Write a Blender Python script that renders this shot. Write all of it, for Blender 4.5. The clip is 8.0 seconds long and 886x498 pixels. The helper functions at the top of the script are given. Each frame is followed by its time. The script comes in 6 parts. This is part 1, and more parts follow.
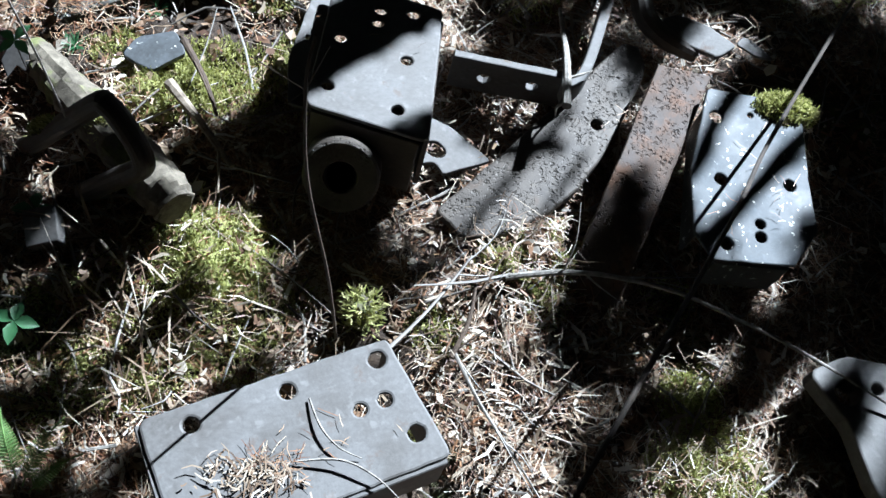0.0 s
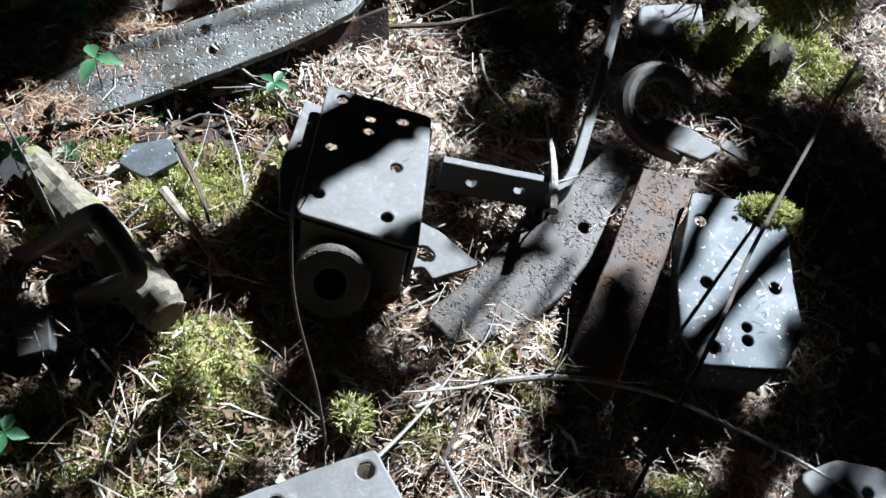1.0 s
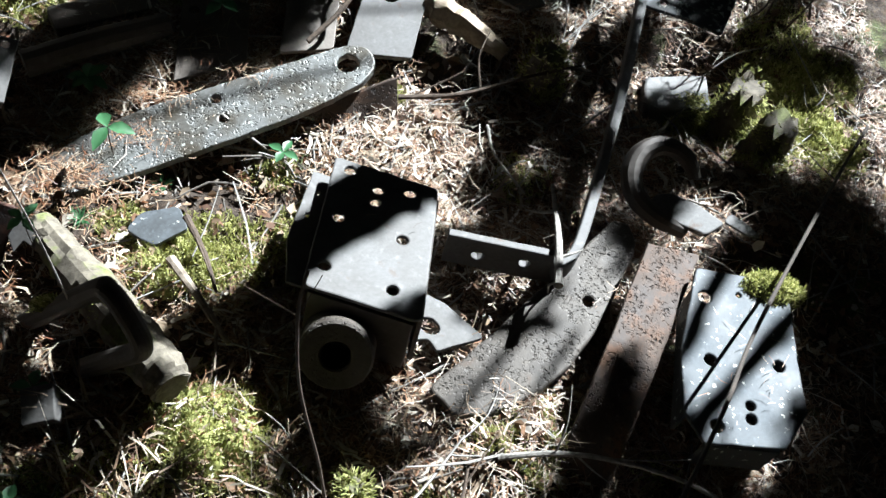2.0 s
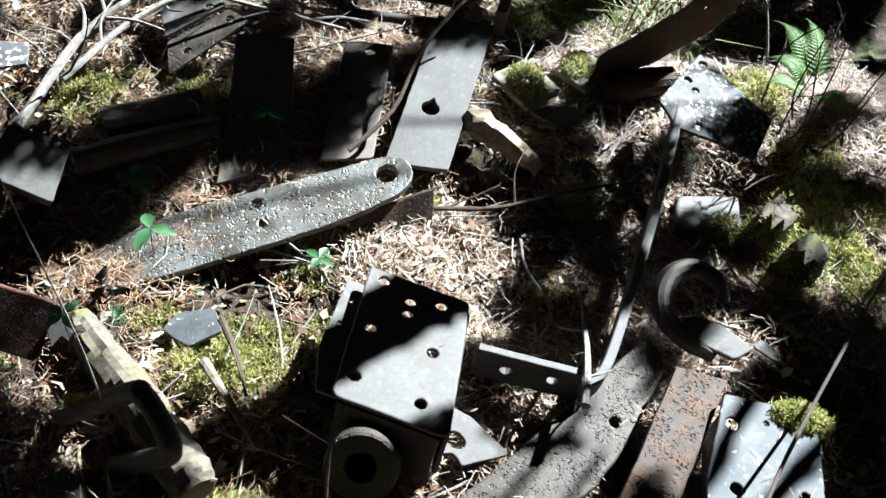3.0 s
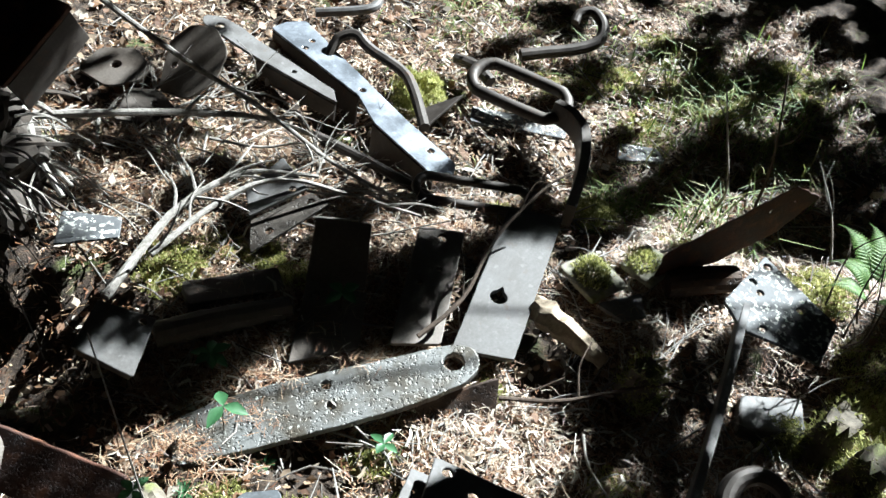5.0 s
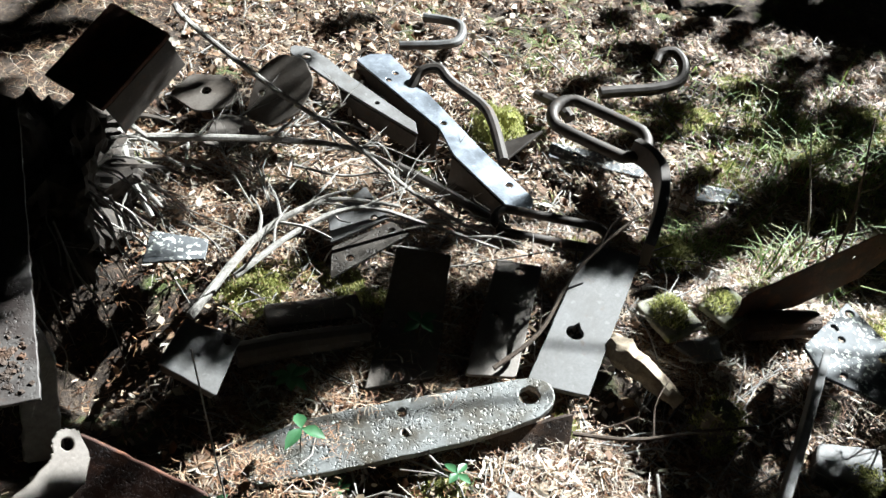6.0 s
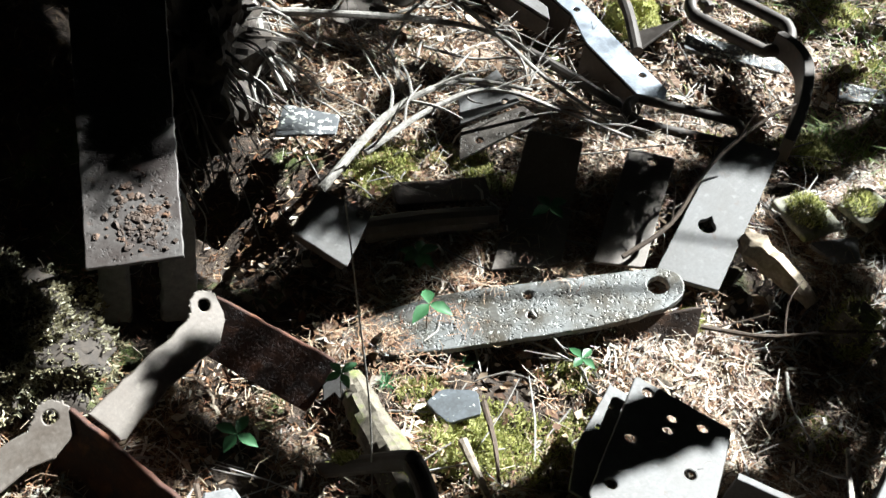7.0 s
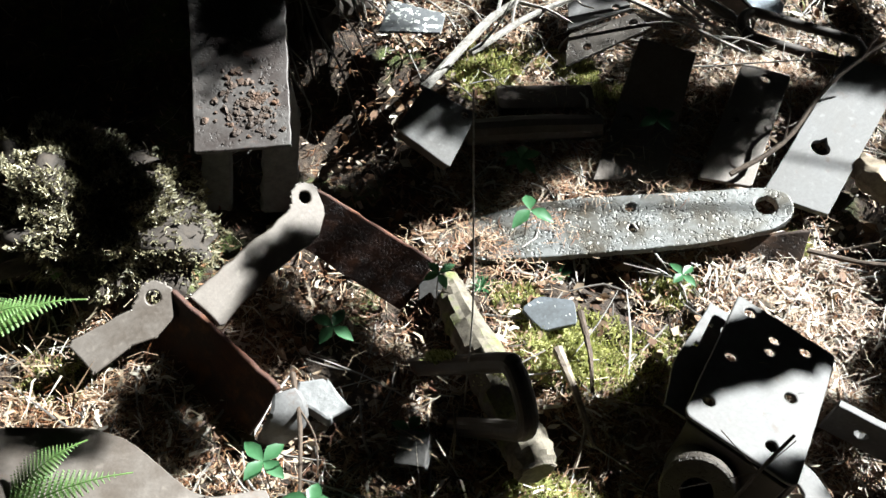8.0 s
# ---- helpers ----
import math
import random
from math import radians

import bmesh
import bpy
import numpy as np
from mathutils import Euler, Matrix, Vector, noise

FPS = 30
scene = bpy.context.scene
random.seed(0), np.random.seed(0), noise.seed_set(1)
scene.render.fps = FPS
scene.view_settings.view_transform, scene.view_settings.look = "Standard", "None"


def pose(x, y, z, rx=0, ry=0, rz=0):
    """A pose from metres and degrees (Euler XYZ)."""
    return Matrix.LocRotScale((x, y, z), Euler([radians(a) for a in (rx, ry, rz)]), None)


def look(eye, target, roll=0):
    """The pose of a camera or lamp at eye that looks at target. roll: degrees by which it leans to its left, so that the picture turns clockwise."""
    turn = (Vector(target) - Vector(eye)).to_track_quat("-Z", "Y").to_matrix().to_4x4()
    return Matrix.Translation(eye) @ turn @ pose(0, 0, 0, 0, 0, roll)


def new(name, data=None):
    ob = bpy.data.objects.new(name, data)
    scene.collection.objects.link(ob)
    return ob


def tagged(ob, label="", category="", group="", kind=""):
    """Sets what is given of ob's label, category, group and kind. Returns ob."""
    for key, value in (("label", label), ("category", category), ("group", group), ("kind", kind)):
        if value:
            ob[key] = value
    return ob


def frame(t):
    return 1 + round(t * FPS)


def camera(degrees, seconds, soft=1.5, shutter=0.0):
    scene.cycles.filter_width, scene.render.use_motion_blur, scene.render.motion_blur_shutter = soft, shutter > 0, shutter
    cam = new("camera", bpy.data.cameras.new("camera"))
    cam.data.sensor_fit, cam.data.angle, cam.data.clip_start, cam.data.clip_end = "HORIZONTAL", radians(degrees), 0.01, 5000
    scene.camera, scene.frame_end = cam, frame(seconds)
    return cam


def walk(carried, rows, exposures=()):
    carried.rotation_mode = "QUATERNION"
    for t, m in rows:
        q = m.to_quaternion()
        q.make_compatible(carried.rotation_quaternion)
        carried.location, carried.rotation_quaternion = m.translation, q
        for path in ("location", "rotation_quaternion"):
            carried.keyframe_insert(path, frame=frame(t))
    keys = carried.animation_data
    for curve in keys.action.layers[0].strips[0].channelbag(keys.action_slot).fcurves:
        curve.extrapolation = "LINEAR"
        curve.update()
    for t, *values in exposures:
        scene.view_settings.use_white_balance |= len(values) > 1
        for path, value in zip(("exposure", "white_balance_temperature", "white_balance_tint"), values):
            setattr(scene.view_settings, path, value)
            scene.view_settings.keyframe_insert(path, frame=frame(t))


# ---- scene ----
cam = camera(46.3, 8.0, 1.5)
METRES, EYE, TILT, LEAN, TURN = 0.5, 1.53, -63.27, -8.58, 0.0
ROWS = [
    (0.0, 0.0, 0.0, 0.0, 0.0, 0.0, -0.0),
    (0.5, 0.0013, -0.0226, 0.0653, -0.13, 2.73, -0.05),
    (1.0, 0.0287, -0.0405, 0.1093, -0.11, 3.98, 0.35),
    (2.5, 0.0179, -0.0936, 0.2443, 0.33, 8.65, -1.73),
    (3.0, 0.0058, -0.1353, 0.2888, 1.13, 11.27, -3.2),
    (3.5, -0.0003, -0.1787, 0.3382, 1.7, 13.41, -3.74),
    (4.0, -0.0117, -0.2106, 0.3706, 1.71, 15.76, -4.0),
    (4.5, -0.044, -0.2461, 0.4074, 2.2, 17.76, -5.31),
    (6.0, -0.1564, -0.3186, 0.3836, 5.36, 20.88, -10.04),
    (6.5, -0.2117, -0.2952, 0.3269, 7.55, 18.3, -12.03),
    (7.0, -0.2712, -0.2573, 0.2729, 9.92, 14.75, -14.31),
    (7.5, -0.3415, -0.2287, 0.2411, 11.7, 11.52, -16.64),
    (8.0, -0.3876, -0.2098, 0.1996, 13.12, 9.29, -18.42),
]
walk(cam, [(t, pose(0, 0, EYE, TILT, LEAN, TURN) @ pose(METRES * x, METRES * y, METRES * z, 90 + pitch, roll, yaw)) for t, x, y, z, yaw, pitch, roll in ROWS],
     [(0.0, 2.12, 5250, 5), (1.2, 2.22, 5450, 5), (2.5, 2.5, 5750, 3), (4.5, 2.46, 5750, 2), (8.0, 2.56, 6000, 4)])

# ---- light ----
SUN_FROM = Vector((0.50, 0.585, 0.64)).normalized()
world = bpy.data.worlds.new("forest_sky")
world.use_nodes = True
scene.world = world
wt = world.node_tree
sky = wt.nodes.new("ShaderNodeTexSky")
sky.sky_type = "NISHITA"
sky.sun_disc = False
sky.sun_elevation = math.asin(SUN_FROM.z)
sky.sun_rotation = math.atan2(SUN_FROM.x, SUN_FROM.y)
wt.nodes["Background"].inputs[1].default_value = 0.0032
wt.links.new(sky.outputs[0], wt.nodes["Background"].inputs[0])
sun = new("sun", bpy.data.lights.new("sun", "SUN"))
sun.data.energy = 5.0
sun.data.angle = radians(0.5)
sun.data.color = (1.0, 0.97, 0.93)
sun.matrix_world = look(SUN_FROM * 10, (0, 0, 0))


# ---- materials ----
def ramp(nt, source, stops):
    r = nt.nodes.new("ShaderNodeValToRGB")
    els = r.color_ramp.elements
    while len(els) < len(stops):
        els.new(0.5)
    for e, (p, c) in zip(els, stops):
        e.position, e.color = p, (*c, 1) if len(c) == 3 else c
    nt.links.new(source, r.inputs[0])
    return r.outputs[0]


def noise_at(nt, scale, detail=6, rough=0.6, coord="Object", kind="ShaderNodeTexNoise"):
    tc = nt.nodes.new("ShaderNodeTexCoord")
    n = nt.nodes.new(kind)
    n.inputs["Scale"].default_value = scale
    if kind == "ShaderNodeTexNoise":
        n.inputs["Detail"].default_value = detail
        n.inputs["Roughness"].default_value = rough
    nt.links.new(tc.outputs[coord], n.inputs["Vector"])
    return n.outputs[0]


def mixed(nt, fac, a, b, mode="MIX"):
    m = nt.nodes.new("ShaderNodeMix")
    m.data_type, m.blend_type = "RGBA", mode
    for s, v in ((m.inputs[0], fac), (m.inputs[6], a), (m.inputs[7], b)):
        if isinstance(v, (int, float)):
            s.default_value = v
        elif isinstance(v, tuple):
            s.default_value = (*v, 1)
        else:
            nt.links.new(v, s)
    return m.outputs[2]


def bumped(nt, height, strength, distance, before=None):
    b = nt.nodes.new("ShaderNodeBump")
    b.inputs["Strength"].default_value, b.inputs["Distance"].default_value = strength, distance
    nt.links.new(height, b.inputs["Height"])
    if before:
        nt.links.new(before, b.inputs["Normal"])
    return b.outputs[0]


def material(name):
    m = bpy.data.materials.new(name)
    m.use_nodes = True
    return m, m.node_tree, m.node_tree.nodes["Principled BSDF"]


def steel(name, base, dark, rust_at=0.62, rust=(0.10, 0.05, 0.028), metal=0.35, rough=0.5, pits=0.0, spots=0.0, pit_scale=170):
    """Old weathered steel: mottled grey scale, rust in patches, pits and pale lichen where asked for."""
    m, nt, p = material(name)
    big = noise_at(nt, 9, 8, 0.65)
    fine = noise_at(nt, 140, 5, 0.7)
    col = mixed(nt, ramp(nt, big, [(0.40, (0, 0, 0)), (0.58, (1, 1, 1))]), dark, base)
    col = mixed(nt, 0.45, col, ramp(nt, fine, [(0.3, (0.35, 0.34, 0.33)), (0.7, (1, 1, 1))]), "MULTIPLY")
    patch = ramp(nt, noise_at(nt, 17, 9, 0.7), [(rust_at, (0, 0, 0)), (rust_at + 0.13, (1, 1, 1))])
    col = mixed(nt, patch, col, rust)
    streak = ramp(nt, noise_at(nt, 55, 3, 0.5), [(0.60, (0, 0, 0)), (0.72, (1, 1, 1))])
    col = mixed(nt, mixed(nt, 0.3, (0, 0, 0), streak), col, tuple(min(1, c * 1.7) for c in base))
    if spots:
        s = ramp(nt, noise_at(nt, 80, 4, 0.55), [(0.66 - 0.4 * spots, (0, 0, 0)), (0.70 - 0.4 * spots, (1, 1, 1))])
        keep = ramp(nt, noise_at(nt, 14, 3), [(0.42, (0, 0, 0)), (0.52, (1, 1, 1))])
        col = mixed(nt, mixed(nt, 1.0, s, keep, "MULTIPLY"), col, (0.62, 0.64, 0.58))
    nt.links.new(col, p.inputs["Base Color"])
    p.inputs["Metallic"].default_value = metal
    nt.links.new(ramp(nt, big, [(0.3, (rough - 0.12,) * 3), (0.7, (rough + 0.2,) * 3)]), p.inputs["Roughness"])
    nrm = bumped(nt, fine, 0.3, 0.0008)
    if pits:
        tc = nt.nodes.new("ShaderNodeTexCoord")
        wob = nt.nodes.new("ShaderNodeTexNoise")
        wob.inputs["Scale"].default_value, wob.inputs["Detail"].default_value = 60, 3
        nt.links.new(tc.outputs["Object"], wob.inputs["Vector"])
        shift = nt.nodes.new("ShaderNodeMixRGB")
        shift.blend_type, shift.inputs[0].default_value = "LINEAR_LIGHT", 0.010
        nt.links.new(tc.outputs["Object"], shift.inputs[1])
        nt.links.new(wob.outputs["Color"], shift.inputs[2])
        some = ramp(nt, noise_at(nt, 28, 4), [(0.42, (1, 1, 1)), (0.60, (0, 0, 0))])
        for scale, lo, hi, tone in ((pit_scale, 0.14, 0.40, 0.5), (pit_scale * 2.2, 0.12, 0.36, 0.25)):
            v = nt.nodes.new("ShaderNodeTexVoronoi")
            v.inputs["Scale"].default_value = scale
            nt.links.new(shift.outputs[0], v.inputs["Vector"])
            hole = mixed(nt, 1.0, ramp(nt, v.outputs["Distance"], [(lo, (0, 0, 0)), (hi, (1, 1, 1))]), some, "SCREEN")
            col = mixed(nt, tone, col, hole, "MULTIPLY")
            nrm = bumped(nt, hole, pits, 0.0035, nrm)
        nt.links.new(col, p.inputs["Base Color"])
    nt.links.new(nrm, p.inputs["Normal"])
    return m


def vegetal(name, stops, rough=0.75, through_light=0.0, grain=60):
    """Stuff made of many small islands, each with its own shade from the given range."""
    m, nt, p = material(name)
    g = nt.nodes.new("ShaderNodeNewGeometry")
    col = ramp(nt, g.outputs["Random Per Island"], stops)
    col = mixed(nt, 0.5, col, ramp(nt, noise_at(nt, grain, 4), [(0.3, (0.45, 0.45, 0.45)), (0.7, (1, 1, 1))]), "MULTIPLY")
    nt.links.new(col, p.inputs["Base Color"])
    p.inputs["Roughness"].default_value = rough
    if through_light:
        t = nt.nodes.new("ShaderNodeBsdfTranslucent")
        nt.links.new(col, t.inputs[0])
        mx = nt.nodes.new("ShaderNodeMixShader")
        mx.inputs[0].default_value = through_light
        nt.links.new(p.outputs[0], mx.inputs[1])
        nt.links.new(t.outputs[0], mx.inputs[2])
        nt.links.new(mx.outputs[0], nt.nodes["Material Output"].inputs[0])
    return m


def barky(name, a, b, moss=0.0, scale=45):
    m, nt, p = material(name)
    f = noise_at(nt, scale, 8, 0.7)
    col = ramp(nt, f, [(0.3, a), (0.7, b)])
    if moss:
        k = ramp(nt, noise_at(nt, 11, 6), [(moss, (0, 0, 0)), (moss + 0.08, (1, 1, 1))])
        col = mixed(nt, k, col, ramp(nt, noise_at(nt, 120, 4), [(0.3, (0.05, 0.06, 0.018)), (0.7, (0.17, 0.18, 0.06))]))
    nt.links.new(col, p.inputs["Base Color"])
    p.inputs["Roughness"].default_value = 0.85
    nt.links.new(bumped(nt, f, 0.6, 0.004), p.inputs["Normal"])
    return m


GREY = steel("grey_steel", (0.135, 0.132, 0.130), (0.080, 0.075, 0.070), 0.58, (0.075, 0.048, 0.032), metal=0.08, rough=0.66)
BLUE = steel("bluish_steel", (0.080, 0.090, 0.100), (0.045, 0.050, 0.054), 0.64, metal=0.2, rough=0.62, spots=0.07)
PITTED = steel("pitted_steel", (0.084, 0.072, 0.060), (0.040, 0.033, 0.027), 0.60, (0.062, 0.036, 0.021), metal=0.25, rough=0.52, pits=0.8, pit_scale=120)
RUSTY = steel("rusty_pitted_steel", (0.083, 0.056, 0.040), (0.042, 0.028, 0.021), 0.50, (0.100, 0.050, 0.026), metal=0.1, rough=0.7, pits=0.9, pit_scale=95)
RED = steel("red_rust", (0.085, 0.032, 0.018), (0.035, 0.015, 0.010), 0.5, (0.12, 0.045, 0.02), metal=0.05, rough=0.75, pits=0.4)
FLAKED = steel("flaking_rusty_steel", (0.088, 0.080, 0.074), (0.046, 0.036, 0.032), 0.56, (0.078, 0.038, 0.022), metal=0.2, rough=0.55, pits=0.35, pit_scale=70)
PALEPITTED = steel("pale_pitted_steel", (0.195, 0.198, 0.192), (0.105, 0.092, 0.072), 0.66, (0.08, 0.05, 0.03), metal=0.55, rough=0.44, pits=0.9, spots=0.06, pit_scale=95)
BROWN = steel("brown_steel", (0.128, 0.110, 0.094), (0.090, 0.073, 0.059), 0.62, (0.084, 0.048, 0.028), metal=0.2, rough=0.55)
LICHEN = steel("lichen_spotted_steel", (0.105, 0.110, 0.115), (0.062, 0.065, 0.068), 0.72, metal=0.1, rough=0.68, spots=0.30)
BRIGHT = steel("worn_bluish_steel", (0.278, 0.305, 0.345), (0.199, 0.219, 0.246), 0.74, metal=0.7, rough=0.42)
# iron of rods and chain; also puts shade into box walls and flanges
DARKIRON_AND_SHADE = steel("dark_iron_and_shade", (0.068, 0.058, 0.050), (0.038, 0.031, 0.026), 0.6, (0.09, 0.045, 0.025), metal=0.3, rough=0.55)
OLDSTONE = barky("pale_weathered_stone", (0.095, 0.095, 0.095), (0.201, 0.201, 0.197))
MOSSYSTEEL = barky("moss_stained_steel", (0.10, 0.095, 0.07), (0.26, 0.25, 0.19), 0.50, 80)
LOGWOOD = barky("mossy_rotten_log", (0.035, 0.028, 0.019), (0.185, 0.160, 0.120), 0.53)
STUMPWOOD = barky("dark_root_mass", (0.012, 0.009, 0.007), (0.05, 0.038, 0.028), 0, 30)
PEELING = barky("peeling_bark", (0.04, 0.026, 0.018), (0.30, 0.25, 0.19), 0, 38)
CHUNK = barky("pale_rotten_wood", (0.150, 0.109, 0.068), (0.374, 0.313, 0.231), 0, 60)
TWIG = vegetal("dead_twigs", [(0.0, (0.054, 0.044, 0.037)), (0.5, (0.190, 0.173, 0.153)), (1.0, (0.340, 0.326, 0.306))], 0.8)
DARKSTEM = barky("dark_stem", (0.028, 0.019, 0.013), (0.085, 0.058, 0.038), 0, 90)
PALETWIG = barky("pale_grey_branch", (0.095, 0.085, 0.072), (0.340, 0.320, 0.290), 0, 70)
LITTER = vegetal("bleached_straw", [(0.0, (0.05, 0.03, 0.018)), (0.35, (0.17, 0.11, 0.065)), (0.7, (0.30, 0.24, 0.17)), (1.0, (0.56, 0.51, 0.43))], 0.5)
BROWNLITTER = vegetal("brown_needles", [(0.0, (0.03, 0.014, 0.007)), (0.25, (0.13, 0.048, 0.018)), (0.5, (0.26, 0.130, 0.062)), (0.78, (0.37, 0.25, 0.15)), (1.0, (0.52, 0.44, 0.33))], 0.5)
BLEACHED = vegetal("bleached_slivers", [(0.0, (0.16, 0.10, 0.055)), (0.4, (0.38, 0.31, 0.22)), (1.0, (0.66, 0.62, 0.54))], 0.6, 0.1)
DRYLEAF = vegetal("dry_leaves", [(0.0, (0.070, 0.030, 0.014)), (0.4, (0.20, 0.11, 0.058)), (0.75, (0.33, 0.25, 0.17)), (1.0, (0.56, 0.51, 0.44))], 0.7, 0.15)
MOSS = vegetal("moss", [(0.0, (0.12, 0.14, 0.035)), (0.5, (0.40, 0.41, 0.13)), (1.0, (0.66, 0.63, 0.31))], 0.85, 0.4)
PALEMOSS = vegetal("pale_dry_moss", [(0.0, (0.10, 0.09, 0.045)), (0.5, (0.27, 0.24, 0.14)), (1.0, (0.48, 0.46, 0.34))], 0.8, 0.2)
GREEN = vegetal("green_leaves", [(0.0, (0.03, 0.10, 0.035)), (0.5, (0.05, 0.15, 0.06)), (1.0, (0.10, 0.20, 0.09))], 0.4, 0.35)
FERN = vegetal("fern_green", [(0.0, (0.10, 0.21, 0.05)), (1.0, (0.22, 0.34, 0.11))], 0.55, 0.4)
GRASS = vegetal("grass_blades", [(0.0, (0.07, 0.13, 0.025)), (0.6, (0.17, 0.24, 0.05)), (1.0, (0.38, 0.34, 0.16))], 0.6, 0.35)
NEEDLES = vegetal("conifer_foliage", [(0.0, (0.02, 0.045, 0.015)), (1.0, (0.05, 0.09, 0.03))], 0.7)


def soil():
    m, nt, p = material("forest_soil")
    f = noise_at(nt, 60, 10, 0.75)
    c = noise_at(nt, 5, 6, 0.6)
    col = ramp(nt, f, [(0.30, (0.010, 0.007, 0.005)), (0.5, (0.04, 0.027, 0.018)), (0.68, (0.11, 0.075, 0.048)), (0.85, (0.22, 0.18, 0.13))])
    green = ramp(nt, c, [(0.56, (0, 0, 0)), (0.66, (1, 1, 1))])
    col = mixed(nt, green, col, ramp(nt, noise_at(nt, 160, 4), [(0.3, (0.02, 0.03, 0.008)), (0.7, (0.12, 0.15, 0.035))]))
    nt.links.new(col, p.inputs["Base Color"])
    p.inputs["Roughness"].default_value = 0.95
    nt.links.new(bumped(nt, f, 1.0, 0.012), p.inputs["Normal"])
    return m


SOIL = soil()


# ---- mesh helpers ----
def finish(name, bm, mat, smooth):
    bmesh.ops.recalc_face_normals(bm, faces=bm.faces)
    if smooth:
        for f in bm.faces:
            f.smooth = True
        for e in bm.edges:
            if len(e.link_faces) == 2 and e.calc_face_angle(0) > radians(smooth):
                e.smooth = False
    me = bpy.data.meshes.new(name)
    bm.to_mesh(me)
    bm.free()
    me.materials.append(mat)
    return me


def part(name, bm, mat, parent=None, label="", smooth=14, m=None):
    """Links a bmesh as one mesh object, under a thing or a part if one is given."""
    ob = new(name, finish(name, bm, mat, smooth))
    if parent:
        ob.parent = parent
    if m:
        ob.matrix_basis = m
    return tagged(ob, label) if label else ob


def thing(name, label, category, m=Matrix(), group=""):
    ob = new(name)
    ob.empty_display_size = 0.05
    ob.matrix_basis = m
    return tagged(ob, label, category, group)


def placed(o, a, b):
    """A frame with its corner at o, its x towards a, and its y on b's side."""
    o, a, b = Vector(o), Vector(a), Vector(b)
    x = (a - o).normalized()
    z = x.cross(b - o).normalized()
    y = z.cross(x)
    return Matrix.Translation(o) @ Matrix((x, y, z)).transposed().to_4x4()


def rounded(points, radius, steps=4):
    """A polygon with its corners rounded."""
    out, n = [], len(points)
    for i in range(n):
        p, a, b = Vector(points[i]), Vector(points[i - 1]), Vector(points[(i + 1) % n])
        r = radius[i] if isinstance(radius, (list, tuple)) else radius
        r = min(r, (a - p).length * 0.48, (b - p).length * 0.48)
        if r < 0.0005:
            out.append(p)
            continue
        s, e = p + (a - p).normalized() * r, p + (b - p).normalized() * r
        for k in range(steps + 1):
            t = k / steps
            out.append(s * (1 - t) ** 2 + p * 2 * t * (1 - t) + e * t * t)
    return out


def circle(u, v, r, n=16, ry=None, wobble=0.06):
    return [Vector((u + math.cos(6.2832 * k / n) * r * (1 + random.uniform(-wobble, wobble)), v + math.sin(6.2832 * k / n) * (ry or r) * (1 + random.uniform(-wobble, wobble)))) for k in range(n)]


def signed_area(loop):
    return sum(loop[i - 1].x * loop[i].y - loop[i].x * loop[i - 1].y for i in range(len(loop))) / 2


def inset(loop, d):
    """The loop moved by d to its inner side (a loop that runs counter-clockwise)."""
    out, n = [], len(loop)
    for i in range(n):
        e1, e2 = (loop[i] - loop[i - 1]).normalized(), (loop[(i + 1) % n] - loop[i]).normalized()
        nn = Vector((-e1.y - e2.y, e1.x + e2.x))
        nn = nn.normalized() if nn.length > 1e-6 else Vector((-e1.y, e1.x))
        out.append(loop[i] + nn * d)
    return out


def dense(loop, step):
    out = []
    for i, p in enumerate(loop):
        q = loop[(i + 1) % len(loop)]
        k = max(1, int((q - p).length / step))
        out += [p.lerp(q, j / k) for j in range(k)]
    return out


def slab(outline, holes=(), thick=0.008, down=-1, soft=0.0018, worn=0.0008, cuts=0, bend=None):
    """A plate with rounded rims: outline and round holes in its own plane, its thickness towards down; cut across and bent if asked."""
    bm = bmesh.new()
    loops = [dense([Vector(p) for p in outline], 0.02)] + [list(h) for h in holes]
    tops, lows = [], []
    for k, lp in enumerate(loops):
        if (signed_area(lp) > 0) != (k == 0):
            lp.reverse()
        if k == 0:
            lp = [p + Vector((random.uniform(-worn, worn), random.uniform(-worn, worn))) for p in lp]
        rings = []
        for off, z in ((soft, 0), (soft * 0.3, soft * 0.3), (0, soft), (0, thick - soft), (soft, thick)):
            rings.append([bm.verts.new((p.x, p.y, down * z)) for p in inset(lp, off)])
        for r, s in zip(rings, rings[1:]):
            for i in range(len(r)):
                bm.faces.new((r[i - 1], r[i], s[i], s[i - 1]))
        tops.append(rings[0])
        lows.append(rings[-1])
    for group in (tops, lows):
        edges = [bm.edges.get((r[i - 1], r[i])) for r in group for i in range(len(r))]
        bmesh.ops.triangle_fill(bm, use_beauty=True, use_dissolve=False, edges=edges)
    if bend:
        us = [v.co.x for v in bm.verts]
        lo, hi = min(us), max(us)
        for i in range(1, cuts):
            bmesh.ops.bisect_plane(bm, geom=bm.verts[:] + bm.edges[:] + bm.faces[:], plane_co=(lo + (hi - lo) * i / cuts, 0, 0), plane_no=(1, 0, 0))
        vs = [v.co.y for v in bm.verts]
        lo, hi = min(vs), max(vs)
        for i in range(1, 5):
            bmesh.ops.bisect_plane(bm, geom=bm.verts[:] + bm.edges[:] + bm.faces[:], plane_co=(0, lo + (hi - lo) * i / 5, 0), plane_no=(0, 1, 0))
        for v in bm.verts:
            v.co = Vector(bend(*v.co))
    return bm


